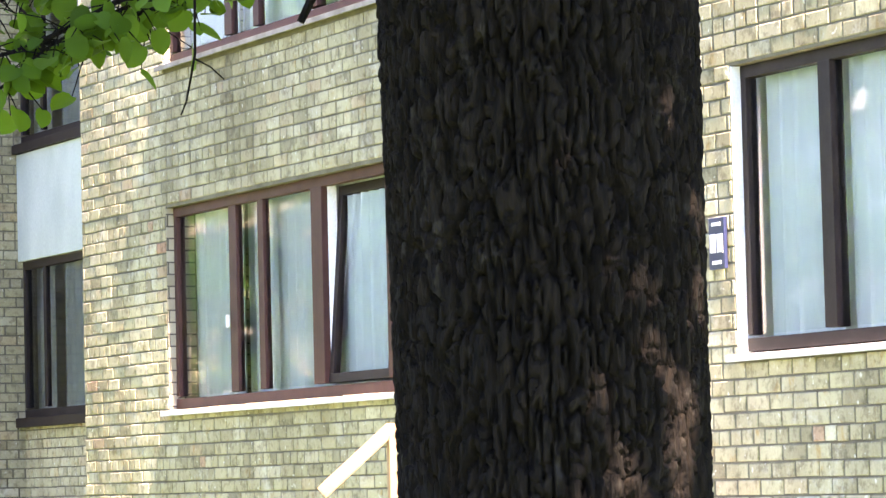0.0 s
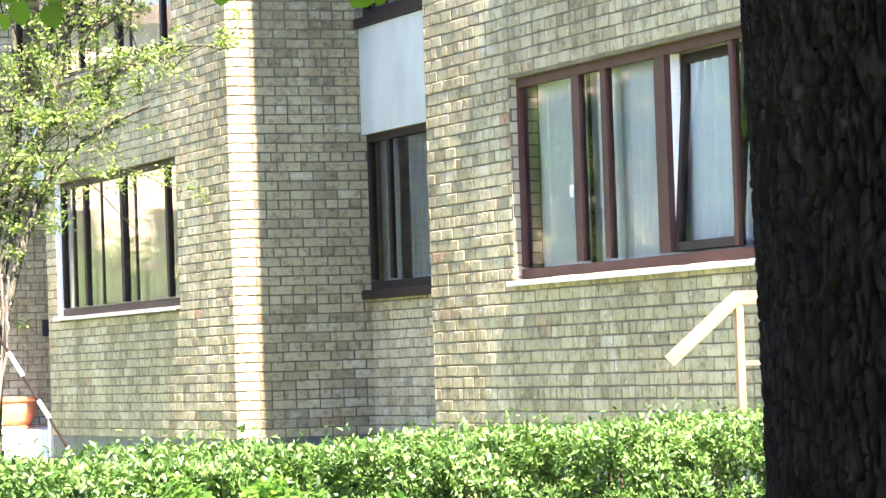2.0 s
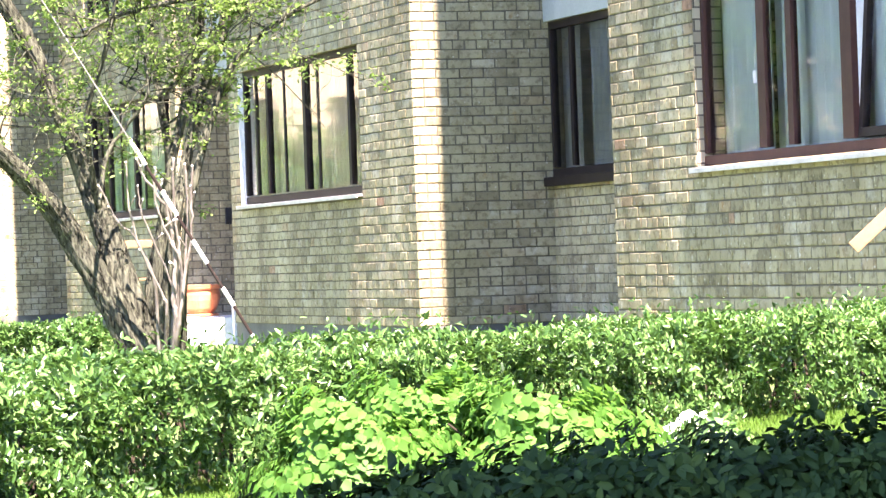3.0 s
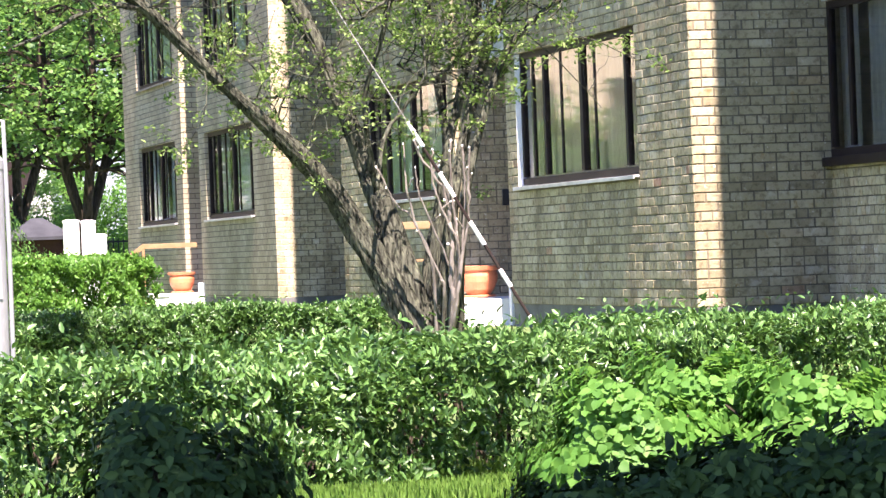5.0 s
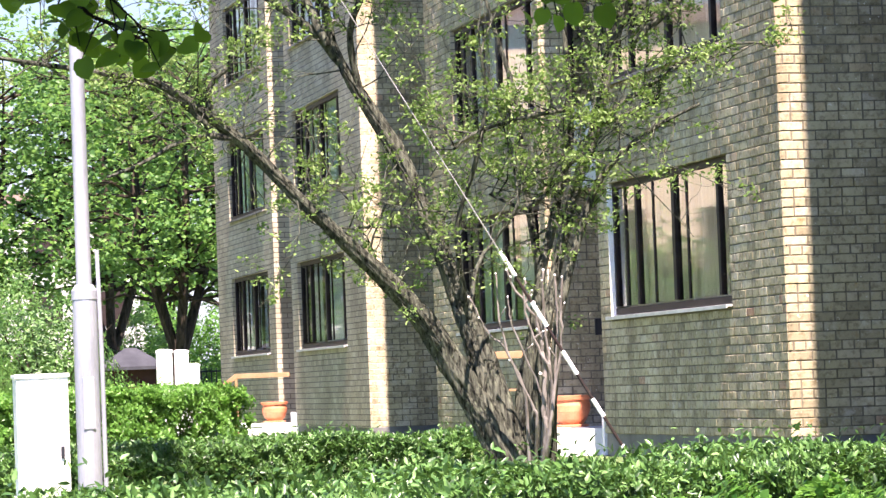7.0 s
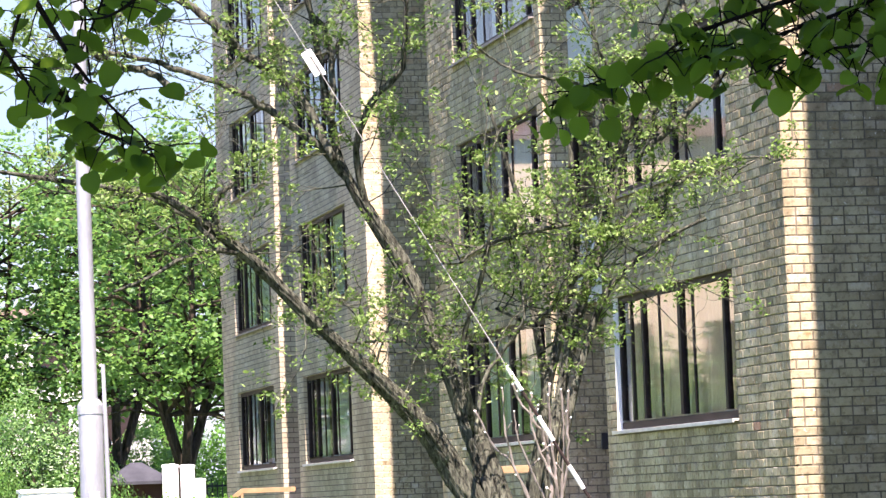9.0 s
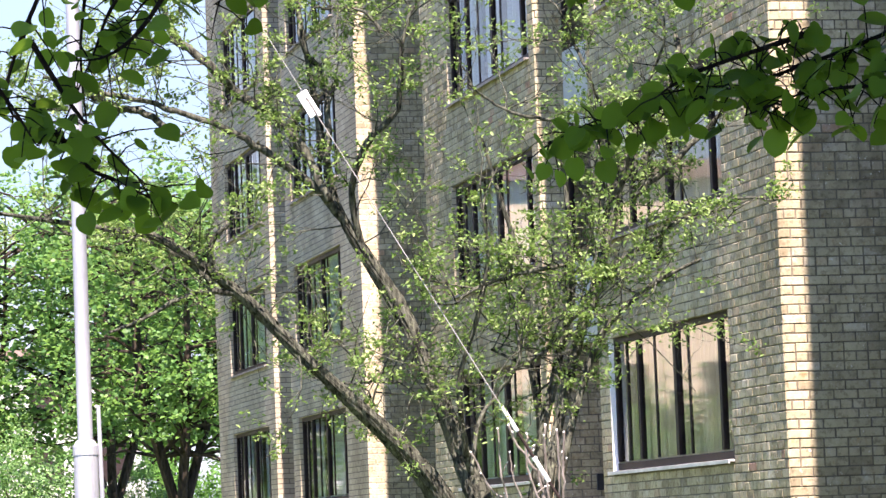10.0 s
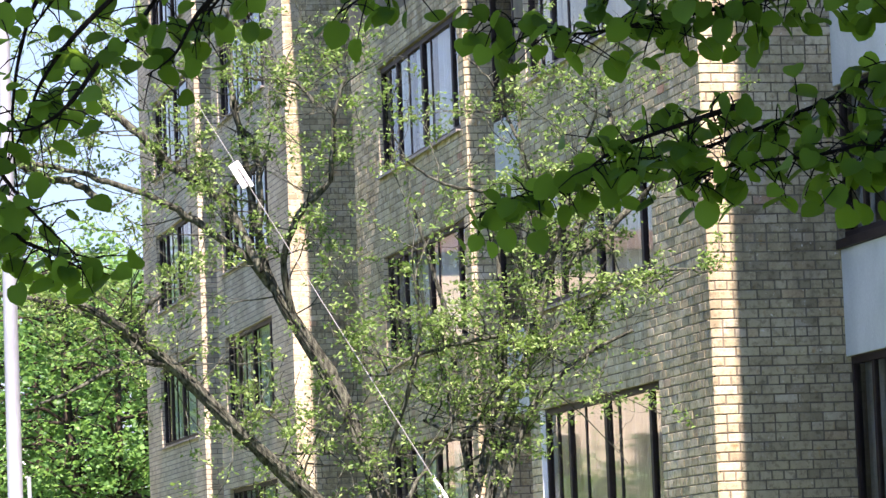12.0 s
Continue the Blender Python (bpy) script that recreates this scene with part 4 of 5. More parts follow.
spray_line([(-7.61, -27.03, 1.98), (-7.99, -26.84, 1.79), (-8.19, -26.77, 1.71), (-8.46, -26.67, 1.63), (-8.66, -26.61, 1.59), (-8.86, -26.55, 1.53)], 110)
spray_line([(-7.74, -27.00, 2.11), (-8.12, -26.84, 2.03), (-8.39, -26.75, 1.99), (-8.65, -26.66, 1.96), (-8.88, -26.61, 2.02)], 110)
spray_line([(-8.79, -26.68, 2.23), (-8.99, -26.61, 2.13), (-9.12, -26.57, 2.08), (-9.20, -26.54, 2.03)], 90)
spray_line([(-9.44, -26.55, 2.29), (-9.61, -26.49, 2.12), (-9.72, -26.44, 1.97), (-9.83, -26.42, 1.91), (-9.90, -26.40, 1.81)], 60)
spray_line([(-9.41, -26.64, 2.17), (-9.55, -26.58, 2.03), (-9.61, -26.56, 1.93), (-9.68, -26.54, 1.88)], 62)
spray_line([(-9.67, -26.59, 2.15), (-9.85, -26.53, 1.98), (-9.93, -26.50, 1.87), (-9.97, -26.48, 1.77), (-10.07, -26.45, 1.55)], 26)
spray_line([(-9.96, -26.55, 2.13), (-10.08, -26.50, 1.95), (-10.18, -26.45, 1.69), (-10.11, -26.45, 1.58), (-9.98, -26.45, 1.54)], 30)
spray_line([(-9.30, -26.60, 2.35), (-9.42, -26.52, 2.16), (-9.50, -26.5, 2.06), (-9.56, -26.5, 1.98)], 75)
spray_line([(-9.70, -26.5, 2.30), (-9.86, -26.44, 2.12), (-9.95, -26.42, 2.0)], 70)
spray_line([(-7.4, -27.05, 1.86), (-7.75, -26.9, 1.72), (-7.95, -26.84, 1.66)], 110)
spray_line([(-8.0, -26.95, 2.2), (-8.3, -26.8, 2.08), (-8.55, -26.7, 2.06)], 110)
spray_line([(-9.81, -26.49, 2.25), (-9.94, -26.44, 2.06), (-9.99, -26.39, 1.81), (-9.97, -26.35, 1.55)], 24)
spray_line([(-10.13, -26.58, 1.79), (-10.04, -26.57, 1.64), (-9.95, -26.56, 1.53), (-9.86, -26.56, 1.44)], 26)
spray_line([(-10.27, -26.56, 1.76), (-10.18, -26.55, 1.64), (-10.12, -26.55, 1.54)], 38)
spray_line([(-9.77, -26.64, 1.95), (-9.87, -26.61, 1.81), (-9.95, -26.59, 1.75), (-10.03, -26.58, 1.74)], 40)
spray_line([(-10.12, -26.50, 1.65), (-10.06, -26.48, 1.57), (-9.98, -26.46, 1.49), (-9.91, -26.44, 1.46), (-9.81, -26.42, 1.41)], 100)
linden()

# ---------------------------------------------------------------- many-stemmed tree before the house
stem_lines = []


def limb_line(points, radii):
    stem_lines.append((points, radii))


limb_line([(-4.72, -7.76, -0.10), (-5.19, -7.65, 0.81), (-5.56, -7.79, 1.28), (-6.28, -8.08, 1.92), (-6.90, -8.22, 2.52), (-7.46, -8.37, 2.90), (-7.79, -8.44, 2.97), (-8.76, -8.56, 3.12)],
          [0.142, 0.100, 0.074, 0.049, 0.044, 0.030, 0.025, 0.013])
limb_line([(-4.66, -7.67, -0.10), (-4.90, -7.40, 0.94), (-5.00, -7.29, 1.30), (-5.25, -7.16, 2.04), (-5.42, -7.05, 2.48), (-5.82, -7.03, 3.15), (-5.93, -6.96, 3.62), (-6.10, -6.97, 4.75)],
          [0.138, 0.098, 0.080, 0.058, 0.067, 0.040, 0.033, 0.018])
limb_line([(-4.53, -7.80, -0.10), (-4.45, -7.92, 0.87), (-4.35, -7.85, 1.31), (-4.08, -7.74, 2.16), (-3.92, -7.71, 2.56), (-3.71, -7.72, 3.32), (-3.55, -7.70, 3.68), (-3.14, -7.69, 4.36)],
          [0.089, 0.049, 0.040, 0.044, 0.044, 0.038, 0.033, 0.018])
limb_line([(-4.53, -7.49, -0.11), (-4.52, -7.38, 0.43), (-4.42, -7.31, 0.88), (-4.31, -7.24, 1.38), (-4.35, -6.96, 2.26), (-4.36, -6.89, 2.82), (-4.49, -6.81, 3.38), (-4.60, -6.74, 3.85)],
          [0.076, 0.053, 0.040, 0.033, 0.027, 0.022, 0.018, 0.011])
limb_line([(-4.59, -7.58, -0.10), (-4.54, -7.64, 0.39), (-4.43, -7.72, 1.32), (-4.31, -7.66, 1.72), (-4.19, -7.61, 2.14), (-4.09, -7.56, 2.53), (-4.09, -7.44, 3.49), (-4.17, -7.36, 3.91)],
          [0.084, 0.062, 0.040, 0.036, 0.033, 0.029, 0.018, 0.011])
limb_line([(-4.46, -7.92, -0.10), (-4.43, -7.97, 0.38), (-4.39, -8.03, 0.78), (-4.33, -8.05, 1.17), (-4.05, -7.95, 1.96), (-3.85, -8.02, 2.27), (-3.52, -8.02, 2.52), (-3.17, -8.13, 2.69)],
          [0.067, 0.049, 0.040, 0.033, 0.029, 0.022, 0.018, 0.011])
limb_line([(-5.80, -7.03, 3.11), (-6.08, -7.11, 3.42), (-6.49, -7.18, 3.71), (-6.81, -7.25, 3.89), (-7.26, -7.31, 4.04), (-7.71, -7.37, 4.15), (-8.24, -7.43, 4.28)],
          [0.036, 0.033, 0.031, 0.027, 0.022, 0.018, 0.011])
limb_line([(-6.87, -8.22, 2.50), (-7.03, -8.11, 2.64), (-7.07, -8.12, 2.81), (-7.01, -8.14, 2.96), (-6.91, -8.16, 3.04)],
          [0.036, 0.029, 0.027, 0.020, 0.013])
limb_line([(-5.67, -7.03, 2.88), (-5.77, -7.16, 3.37), (-5.67, -7.43, 3.74), (-5.46, -7.60, 3.98), (-5.42, -7.67, 4.47), (-5.33, -7.74, 4.77)],
          [0.031, 0.027, 0.027, 0.022, 0.018, 0.013])
limb_line([(-3.92, -7.71, 2.56), (-3.70, -7.88, 2.76), (-3.38, -8.09, 2.96), (-3.06, -8.30, 3.11), (-2.76, -8.50, 3.13)],
          [0.031, 0.024, 0.018, 0.013, 0.009])
limb_line([(-4.88, -7.31, 0.94), (-5.02, -7.59, 1.34), (-5.09, -7.80, 1.82), (-4.97, -7.95, 2.25), (-4.89, -8.10, 2.73), (-4.95, -8.23, 3.15)],
          [0.031, 0.024, 0.020, 0.018, 0.013, 0.009])
limb_line([(-6.87, -8.22, 2.50), (-7.22, -8.28, 2.50), (-7.54, -8.32, 2.35), (-7.90, -8.47, 2.20)],
          [0.027, 0.020, 0.016, 0.009])
limb_line([(-5.97, -7.22, 3.28), (-6.14, -7.10, 3.73), (-6.34, -6.98, 4.00), (-6.56, -7.16, 4.10), (-6.69, -7.04, 4.22), (-6.87, -7.22, 4.36), (-7.08, -7.10, 4.56), (-7.23, -6.98, 4.65), (-7.53, -7.16, 4.50), (-7.79, -7.04, 4.48)],
          [0.035, 0.035, 0.035, 0.039, 0.039, 0.035, 0.030, 0.026, 0.017, 0.013])
limb_line([(-7.09, -7.27, 4.52), (-7.19, -7.15, 4.74), (-7.22, -7.03, 4.89), (-7.34, -7.21, 5.11)],
          [0.026, 0.022, 0.017, 0.013])
limb_line([(-7.17, -7.32, 3.81), (-7.42, -7.20, 4.01), (-7.62, -7.08, 4.08), (-7.82, -7.26, 4.14), (-7.94, -7.14, 4.26), (-7.99, -7.32, 4.38)],
          [0.030, 0.030, 0.026, 0.026, 0.022, 0.013])
limb_line([(-7.66, -7.42, 4.04), (-7.87, -7.30, 4.00), (-8.08, -7.18, 4.06), (-8.28, -7.36, 4.02)],
          [0.017, 0.013, 0.013, 0.009])
limb_line([(-5.96, -7.12, 3.60), (-5.91, -7.00, 4.04), (-5.94, -6.88, 4.37), (-6.11, -7.06, 4.58), (-6.12, -6.94, 5.06), (-6.16, -7.12, 5.44)],
          [0.030, 0.026, 0.026, 0.022, 0.026, 0.017])
limb_line([(-5.59, -7.72, 4.57), (-5.67, -7.60, 4.73), (-5.85, -7.48, 4.79), (-6.11, -7.66, 4.77)],
          [0.017, 0.013, 0.013, 0.009])
limb_line([(-3.60, -7.82, 3.36), (-3.38, -7.70, 3.73), (-3.25, -7.58, 4.07), (-3.19, -7.76, 4.32), (-3.17, -7.64, 4.56)],
          [0.035, 0.035, 0.030, 0.030, 0.017])
limb_line([(-3.62, -7.92, 3.22), (-3.25, -7.80, 3.52), (-2.95, -7.68, 3.78), (-2.78, -7.86, 3.98)],
          [0.026, 0.026, 0.022, 0.013])
limb_line([(-3.83, -7.72, 3.06), (-3.81, -7.60, 3.48), (-3.76, -7.48, 3.95), (-3.91, -7.66, 4.20), (-3.98, -7.54, 4.49), (-4.13, -7.72, 4.72), (-4.30, -7.60, 4.94)],
          [0.017, 0.017, 0.013, 0.013, 0.013, 0.009, 0.009])
limb_line([(-3.85, -7.92, 3.27), (-3.90, -7.80, 3.68), (-4.14, -7.68, 3.84), (-4.55, -7.86, 3.88), (-4.74, -7.74, 4.01), (-4.96, -7.92, 4.13)],
          [0.017, 0.013, 0.013, 0.013, 0.009, 0.009])
limb_line([(-3.59, -7.82, 3.36), (-3.54, -7.70, 3.83), (-3.37, -7.58, 4.21), (-3.29, -7.76, 4.50), (-3.29, -7.64, 4.84)],
          [0.017, 0.013, 0.013, 0.009, 0.009])
limb_line([(-4.03, -8.02, 2.35), (-4.15, -7.90, 2.28), (-4.30, -7.78, 2.10), (-4.56, -7.96, 1.92), (-4.82, -7.84, 2.03)],
          [0.022, 0.017, 0.017, 0.013, 0.009])
limb_line([(-4.00, -8.12, 2.54), (-3.74, -8.00, 2.64), (-3.47, -7.88, 2.75), (-3.42, -8.06, 2.96), (-3.10, -7.94, 3.05), (-2.87, -8.12, 3.10)],
          [0.022, 0.017, 0.017, 0.013, 0.013, 0.009])
limb_line([(-5.47, -7.42, 1.82), (-5.67, -7.30, 1.84), (-5.88, -7.18, 1.83), (-6.09, -7.36, 1.87), (-6.24, -7.24, 2.10)],
          [0.013, 0.013, 0.009, 0.009, 0.009])
limb_line([(-5.12, -8.22, 1.06), (-4.99, -8.10, 1.49), (-4.82, -7.98, 1.69), (-4.69, -8.16, 1.94), (-4.69, -8.04, 2.37)],
          [0.017, 0.017, 0.013, 0.013, 0.009])
limb_line([(-5.20, -8.22, 2.37), (-4.99, -8.10, 2.50), (-4.78, -7.98, 2.57), (-4.55, -8.16, 2.62), (-4.27, -8.04, 2.67)],
          [0.009, 0.013, 0.013, 0.017, 0.017])
limb_line([(-5.46, -7.32, 2.21), (-5.58, -7.20, 1.91), (-5.69, -7.08, 1.56)],
          [0.013, 0.009, 0.009])
limb_line([(-7.10, -8.32, 2.58), (-7.34, -8.20, 2.81), (-7.71, -8.08, 2.96), (-8.11, -8.26, 2.95), (-8.35, -8.14, 3.14)],
          [0.022, 0.017, 0.013, 0.013, 0.009])



def gnarled(bm, pts, radii, seg):
    """A thick limb with twisted ridges and furrows."""
    rings, run = [], 0.0
    for i, p in enumerate(pts):
        d = (pts[min(i + 1, len(pts) - 1)] - pts[max(i - 1, 0)]).normalized()
        side = d.cross(Vector((0.3, 1, 0.1))).normalized()
        other = d.cross(side)
        run += (p - pts[i - 1]).length if i else 0
        ring = []
        for k in range(seg):
            a = 2 * math.pi * k / seg
            ca, sa = math.cos(a + run * 0.5), math.sin(a + run * 0.5)
            lump = noise.noise(Vector((ca * 1.1, sa * 1.1, run * 1.6 + pts[0].y * 9)))
            furrow = abs(noise.noise(Vector((ca * 3.4, sa * 3.4, run * 2.4 + pts[0].x * 5))))
            fine = noise.noise(Vector((ca * 9, sa * 9, run * 11)))
            r = radii[i] * (1.03 + 0.20 * lump - 0.36 * max(0, 0.22 - furrow) / 0.22 + 0.12 * fine)
            ring.append(bm.verts.new(p + side * (r * math.cos(a)) + other * (r * math.sin(a))))
        rings.append(ring)
    for a, b in zip(rings, rings[1:]):
        for k in range(seg):
            j = (k + 1) % seg
            bm.faces.new((a[k], a[j], b[j], b[k]))
    bm.faces.new(rings[-1])
    return bm


def spreading_tree():
    root = empty("spreading_tree", (-4.66, -7.75, ground_z(-4.66, -7.75)))
    tagged(root, "old many-stemmed tree with rough grey bark and sparse spring leaves", "tree")
    prng = random.Random(77)
    anchors = []
    for i, (line, rad) in enumerate(stem_lines):
        line = [Vector(p) for p in line]
        rad = list(rad)
        if line[0].z < 0:
            line.insert(0, Vector((line[0].x, line[0].y, ground_z(line[0].x, line[0].y) - 0.05)))
            rad.insert(0, rad[0] * 1.15)
        pts, rr = smooth_line(line, rad, 5)
        bm = bmesh.new()
        if rad[0] > 0.06:
            gnarled(bm, *smooth_line(line, rad, 16), 44)
        else:
            tube(bm, [p + Vector((prng.gauss(0, 0.006), prng.gauss(0, 0.01), prng.gauss(0, 0.006))) for p in pts], rr, 8, 0.10, prng)
        part("limb", bm, TREE_BARK, root, smooth=True)
        anchors += [(p, r) for p, r in zip(pts, rr) if p.z > 1.5 or i in (7, 8)]
    # forking twigs, with tufts of young leaves at many of the ends
    bm = bmesh.new()
    lc, ln = [], []

    def twig(p, d, length, r, depth):
        line, n = [p], 5
        for k in range(n):
            d = (d + Vector((prng.gauss(0, 0.26), prng.gauss(0, 0.24), prng.gauss(0.05, 0.24)))).normalized()
            line.append(line[-1] + d * (length / n))
        tube(bm, line, [r * (1 - 0.13 * k) for k in range(n + 1)], 5)
        if depth:
            for k in range(1, n + 1):
                if prng.random() < 0.72:
                    away = (d + Vector((prng.gauss(0, 0.9), prng.gauss(0, 0.8), prng.gauss(0.1, 0.8)))).normalized()
                    twig(line[k], away, length * prng.uniform(0.25, 0.55), r * 0.55, depth - 1)
        elif prng.random() < 0.46:
            wide = prng.uniform(0.028, 0.055)
            for _ in range(prng.randint(10, 26)):
                q = line[-1].lerp(line[-3], prng.random())
                lc.append((q.x + prng.gauss(0, wide), q.y + prng.gauss(0, wide), q.z + prng.gauss(0, wide * 0.7)))
                ln.append((prng.gauss(0, 0.6), prng.gauss(0, 0.6), 1))

    for _ in range(330):
        p, r = prng.choice(anchors)
        d = Vector((prng.gauss(0, 1), prng.gauss(0, 0.7), prng.gauss(0.4, 0.7))).normalized()
        twig(p, d, prng.uniform(0.35, 1.05), min(r * 0.8, 0.007), 2)
    tagged(part("brushwood", bm, TREE_BARK, root), kind="stuff")
    part("crown", leaves("crown", lc, ln, [prng.uniform(0.028, 0.052) for _ in lc], SPRING_LEAF, 78, "oval"), SPRING_LEAF, root)
    # pale cut shoots at the foot, with stubs and white cut ends
    for line, r in (([(-4.63, -8.32, 0.22), (-4.67, -8.34, 0.38), (-4.83, -8.36, 0.74), (-4.91, -8.38, 1.04), (-4.93, -8.40, 1.40)], 0.012),
                    ([(-4.52, -8.17, 0.23), (-4.54, -8.19, 0.42), (-4.72, -8.21, 0.86), (-4.79, -8.23, 1.04), (-4.81, -8.25, 1.22)], 0.010),
                    ([(-4.69, -8.22, 0.42), (-4.84, -8.24, 0.81), (-4.98, -8.26, 0.95), (-5.12, -8.28, 1.23)], 0.011),
                    ([(-4.55, -8.27, 0.14), (-4.57, -8.29, 0.33), (-4.55, -8.31, 0.64), (-4.58, -8.33, 0.89), (-4.63, -8.35, 1.17)], 0.020),
                    ([(-4.54, -8.32, 0.14), (-4.48, -8.34, 0.55), (-4.43, -8.36, 0.78), (-4.42, -8.38, 1.09), (-4.41, -8.40, 1.36)], 0.014),
                    ([(-4.48, -8.17, 0.23), (-4.44, -8.19, 0.64), (-4.41, -8.21, 1.10), (-4.43, -8.23, 1.38)], 0.012),
                    ([(-4.52, -8.22, 0.83), (-4.65, -8.24, 1.13), (-4.76, -8.26, 1.29), (-4.82, -8.28, 1.43)], 0.013),
                    ([(-4.51, -8.27, 0.51), (-4.52, -8.29, 0.82), (-4.55, -8.31, 1.21), (-4.54, -8.33, 1.42)], 0.013),
                    ([(-4.50, -8.32, 0.51), (-4.61, -8.34, 0.83), (-4.70, -8.36, 1.10), (-4.70, -8.38, 1.35)], 0.012)):
        line = [Vector(p) for p in line]
        line.insert(0, Vector((line[0].x * 0.4 - 4.60 * 0.6, -8.02, ground_z(-4.6, -8.0) - 0.03)))
        pts, rr = smooth_line(line, [r * (1.1 - 0.11 * k) for k in range(len(line))], 5)
        pts = [p + Vector((prng.gauss(0, 0.004), prng.gauss(0, 0.004), 0)) for p in pts]
        bm = bmesh.new()
        tube(bm, pts, rr, 8, 0.14, prng)
        ends = [(pts[-1], (pts[-1] - pts[-2]).normalized(), rr[-1])]
        for k in (len(pts) * 5 // 9, len(pts) * 7 // 9):
            away = Vector((prng.uniform(-0.8, 0.8), -0.4, prng.uniform(0.5, 1.0))).normalized()
            tip = pts[k] + away * prng.uniform(0.05, 0.13)
            tube(bm, [pts[k], tip], [rr[k] * 0.7, rr[k] * 0.6], 7)
            ends.append((tip, away, rr[k] * 0.6))
        shoot = part("shoot", bm, CUT_WOOD, root, "pale cut shoot")
        for p, d, w in ends:
            bm = bmesh.new()
            tube(bm, [p - d * 0.008, p + d * 0.004], [w * 1.12, w * 1.05], 9)
            part("cut_end", bm, WHITE, shoot, "white sawn end")
    return root


spreading_tree()

# ---------------------------------------------------------------- lamp post, cabinet, long pole
def lamp_post():
    x, y = -8.39, -11.19
    g = ground_z(x, y)
    root = empty("lamp_post", (x, y, g))
    tagged(root, "tall pale grey steel lamp post with stepped shaft", "lamp post")
    bm = bmesh.new()
    lathe(bm, [(0.083, -0.03), (0.083, 1.62), (0.088, 1.62), (0.088, 1.68), (0.06, 1.72)], Matrix.Translation((x, y, g)), 24)
    shaft = part("lower_shaft", bm, STEEL, root, smooth=False)
    bm = bmesh.new()
    box(bm, (x - 0.04, y - 0.089, g + 0.75), (x + 0.04, y - 0.06, g + 1.1), 0.006)
    part("hatch", bm, STEEL, shaft)
    bm = bmesh.new()
    lathe(bm, [(0.052, 1.7), (0.046, 4.2), (0.042, 8.5)], Matrix.Translation((x, y, g)), 20)
    part("upper_shaft", bm, STEEL, root)
    bm = bmesh.new()
    tube(bm, [(x + 0.101, y - 0.03, g), (x + 0.101, y - 0.03, g + 1.2), (x + 0.09, y - 0.03, g + 1.95)], [0.016, 0.016, 0.014], 8)
    part("cable_pipe", bm, STEEL, root)
    bm = bmesh.new()
    tube(bm, [(x, y, g + 8.4), (x - 0.5, y, g + 8.7), (x - 1.0, y, g + 8.75)], [0.03, 0.03, 0.03], 8)
    part("arm", bm, STEEL, root)
    return root


lamp_post()


def cabinet():
    x, y = -8.79, -12.15
    g = ground_z(x, y)
    root = empty("utility_cabinet", (x, y, g))
    tagged(root, "narrow white-painted metal utility cabinet on the lawn", "cabinet")
    bm = bmesh.new()
    box(bm, (x - 0.17, y - 0.13, g - 0.02), (x + 0.16, y + 0.14, 0.70), 0.008)
    part("body", bm, CABINET, root)
    bm = bmesh.new()
    box(bm, (x - 0.18, y - 0.145, 0.70), (x + 0.17, y + 0.15, 0.725), 0.006)
    part("lid", bm, CABINET, root)
    bm = bmesh.new()
    box(bm, (x - 0.13, y - 0.142, g + 0.2), (x + 0.14, y - 0.131, 0.67), 0.004)
    door = part("door", bm, CABINET, root)
    bm = bmesh.new()
    box(bm, (x + 0.10, y - 0.155, 0.18), (x + 0.125, y - 0.141, 0.26), 0.004)
    part("lock", bm, BLACK, door, "small black lock")


cabinet()


def long_pole():
    foot, mid, head, end = Vector((-4.03, -8.75, -0.5)), Vector((-5.80, -8.46, 3.06)), Vector((-6.32, -8.46, 3.93)), Vector((-6.67, -8.48, 4.51))
    low = Vector((-4.03, -8.75, -0.03))
    d = (mid - low).normalized()
    foot = low - d * 0.5
    root = empty("pruning_pole", foot)
    tagged(root, "long white and brown telescopic pruning pole leaning in the tree", "pole")
    cuts = [0, 0.5, 0.59, 0.85, 1.01, 1.23, 1.44, 1.66, 1.88, 2.11, 2.35]
    for i, (a, b) in enumerate(zip(cuts, cuts[1:])):
        bm = bmesh.new()
        tube(bm, [foot + d * a, foot + d * b], [0.017 if i % 2 else 0.0125] * 2, 10)
        part("section", bm, WHITE if i % 2 else DARK, root)
    L = (head - foot).length
    bm = bmesh.new()
    tube(bm, [foot + d * (cuts[-1] - 0.05), foot + d * (L + 0.7)], [0.0048, 0.003], 8)
    part("rod", bm, ROD, root)
    bm = bmesh.new()
    q = d.to_track_quat("Z", "Y").to_matrix().to_4x4()
    m = Matrix.Translation(foot + d * L) @ q
    box(bm, (-0.012, -0.055, -0.11), (0.012, -0.008, 0.10), 0.01, m)
    box(bm, (-0.012, 0.006, -0.13), (0.012, 0.034, 0.07), 0.01, m)
    box(bm, (-0.014, -0.053, 0.04), (0.014, 0.033, 0.10), 0.01, m)
    part("tool_head", bm, WHITE, root, "white forked tool head")


long_pole()

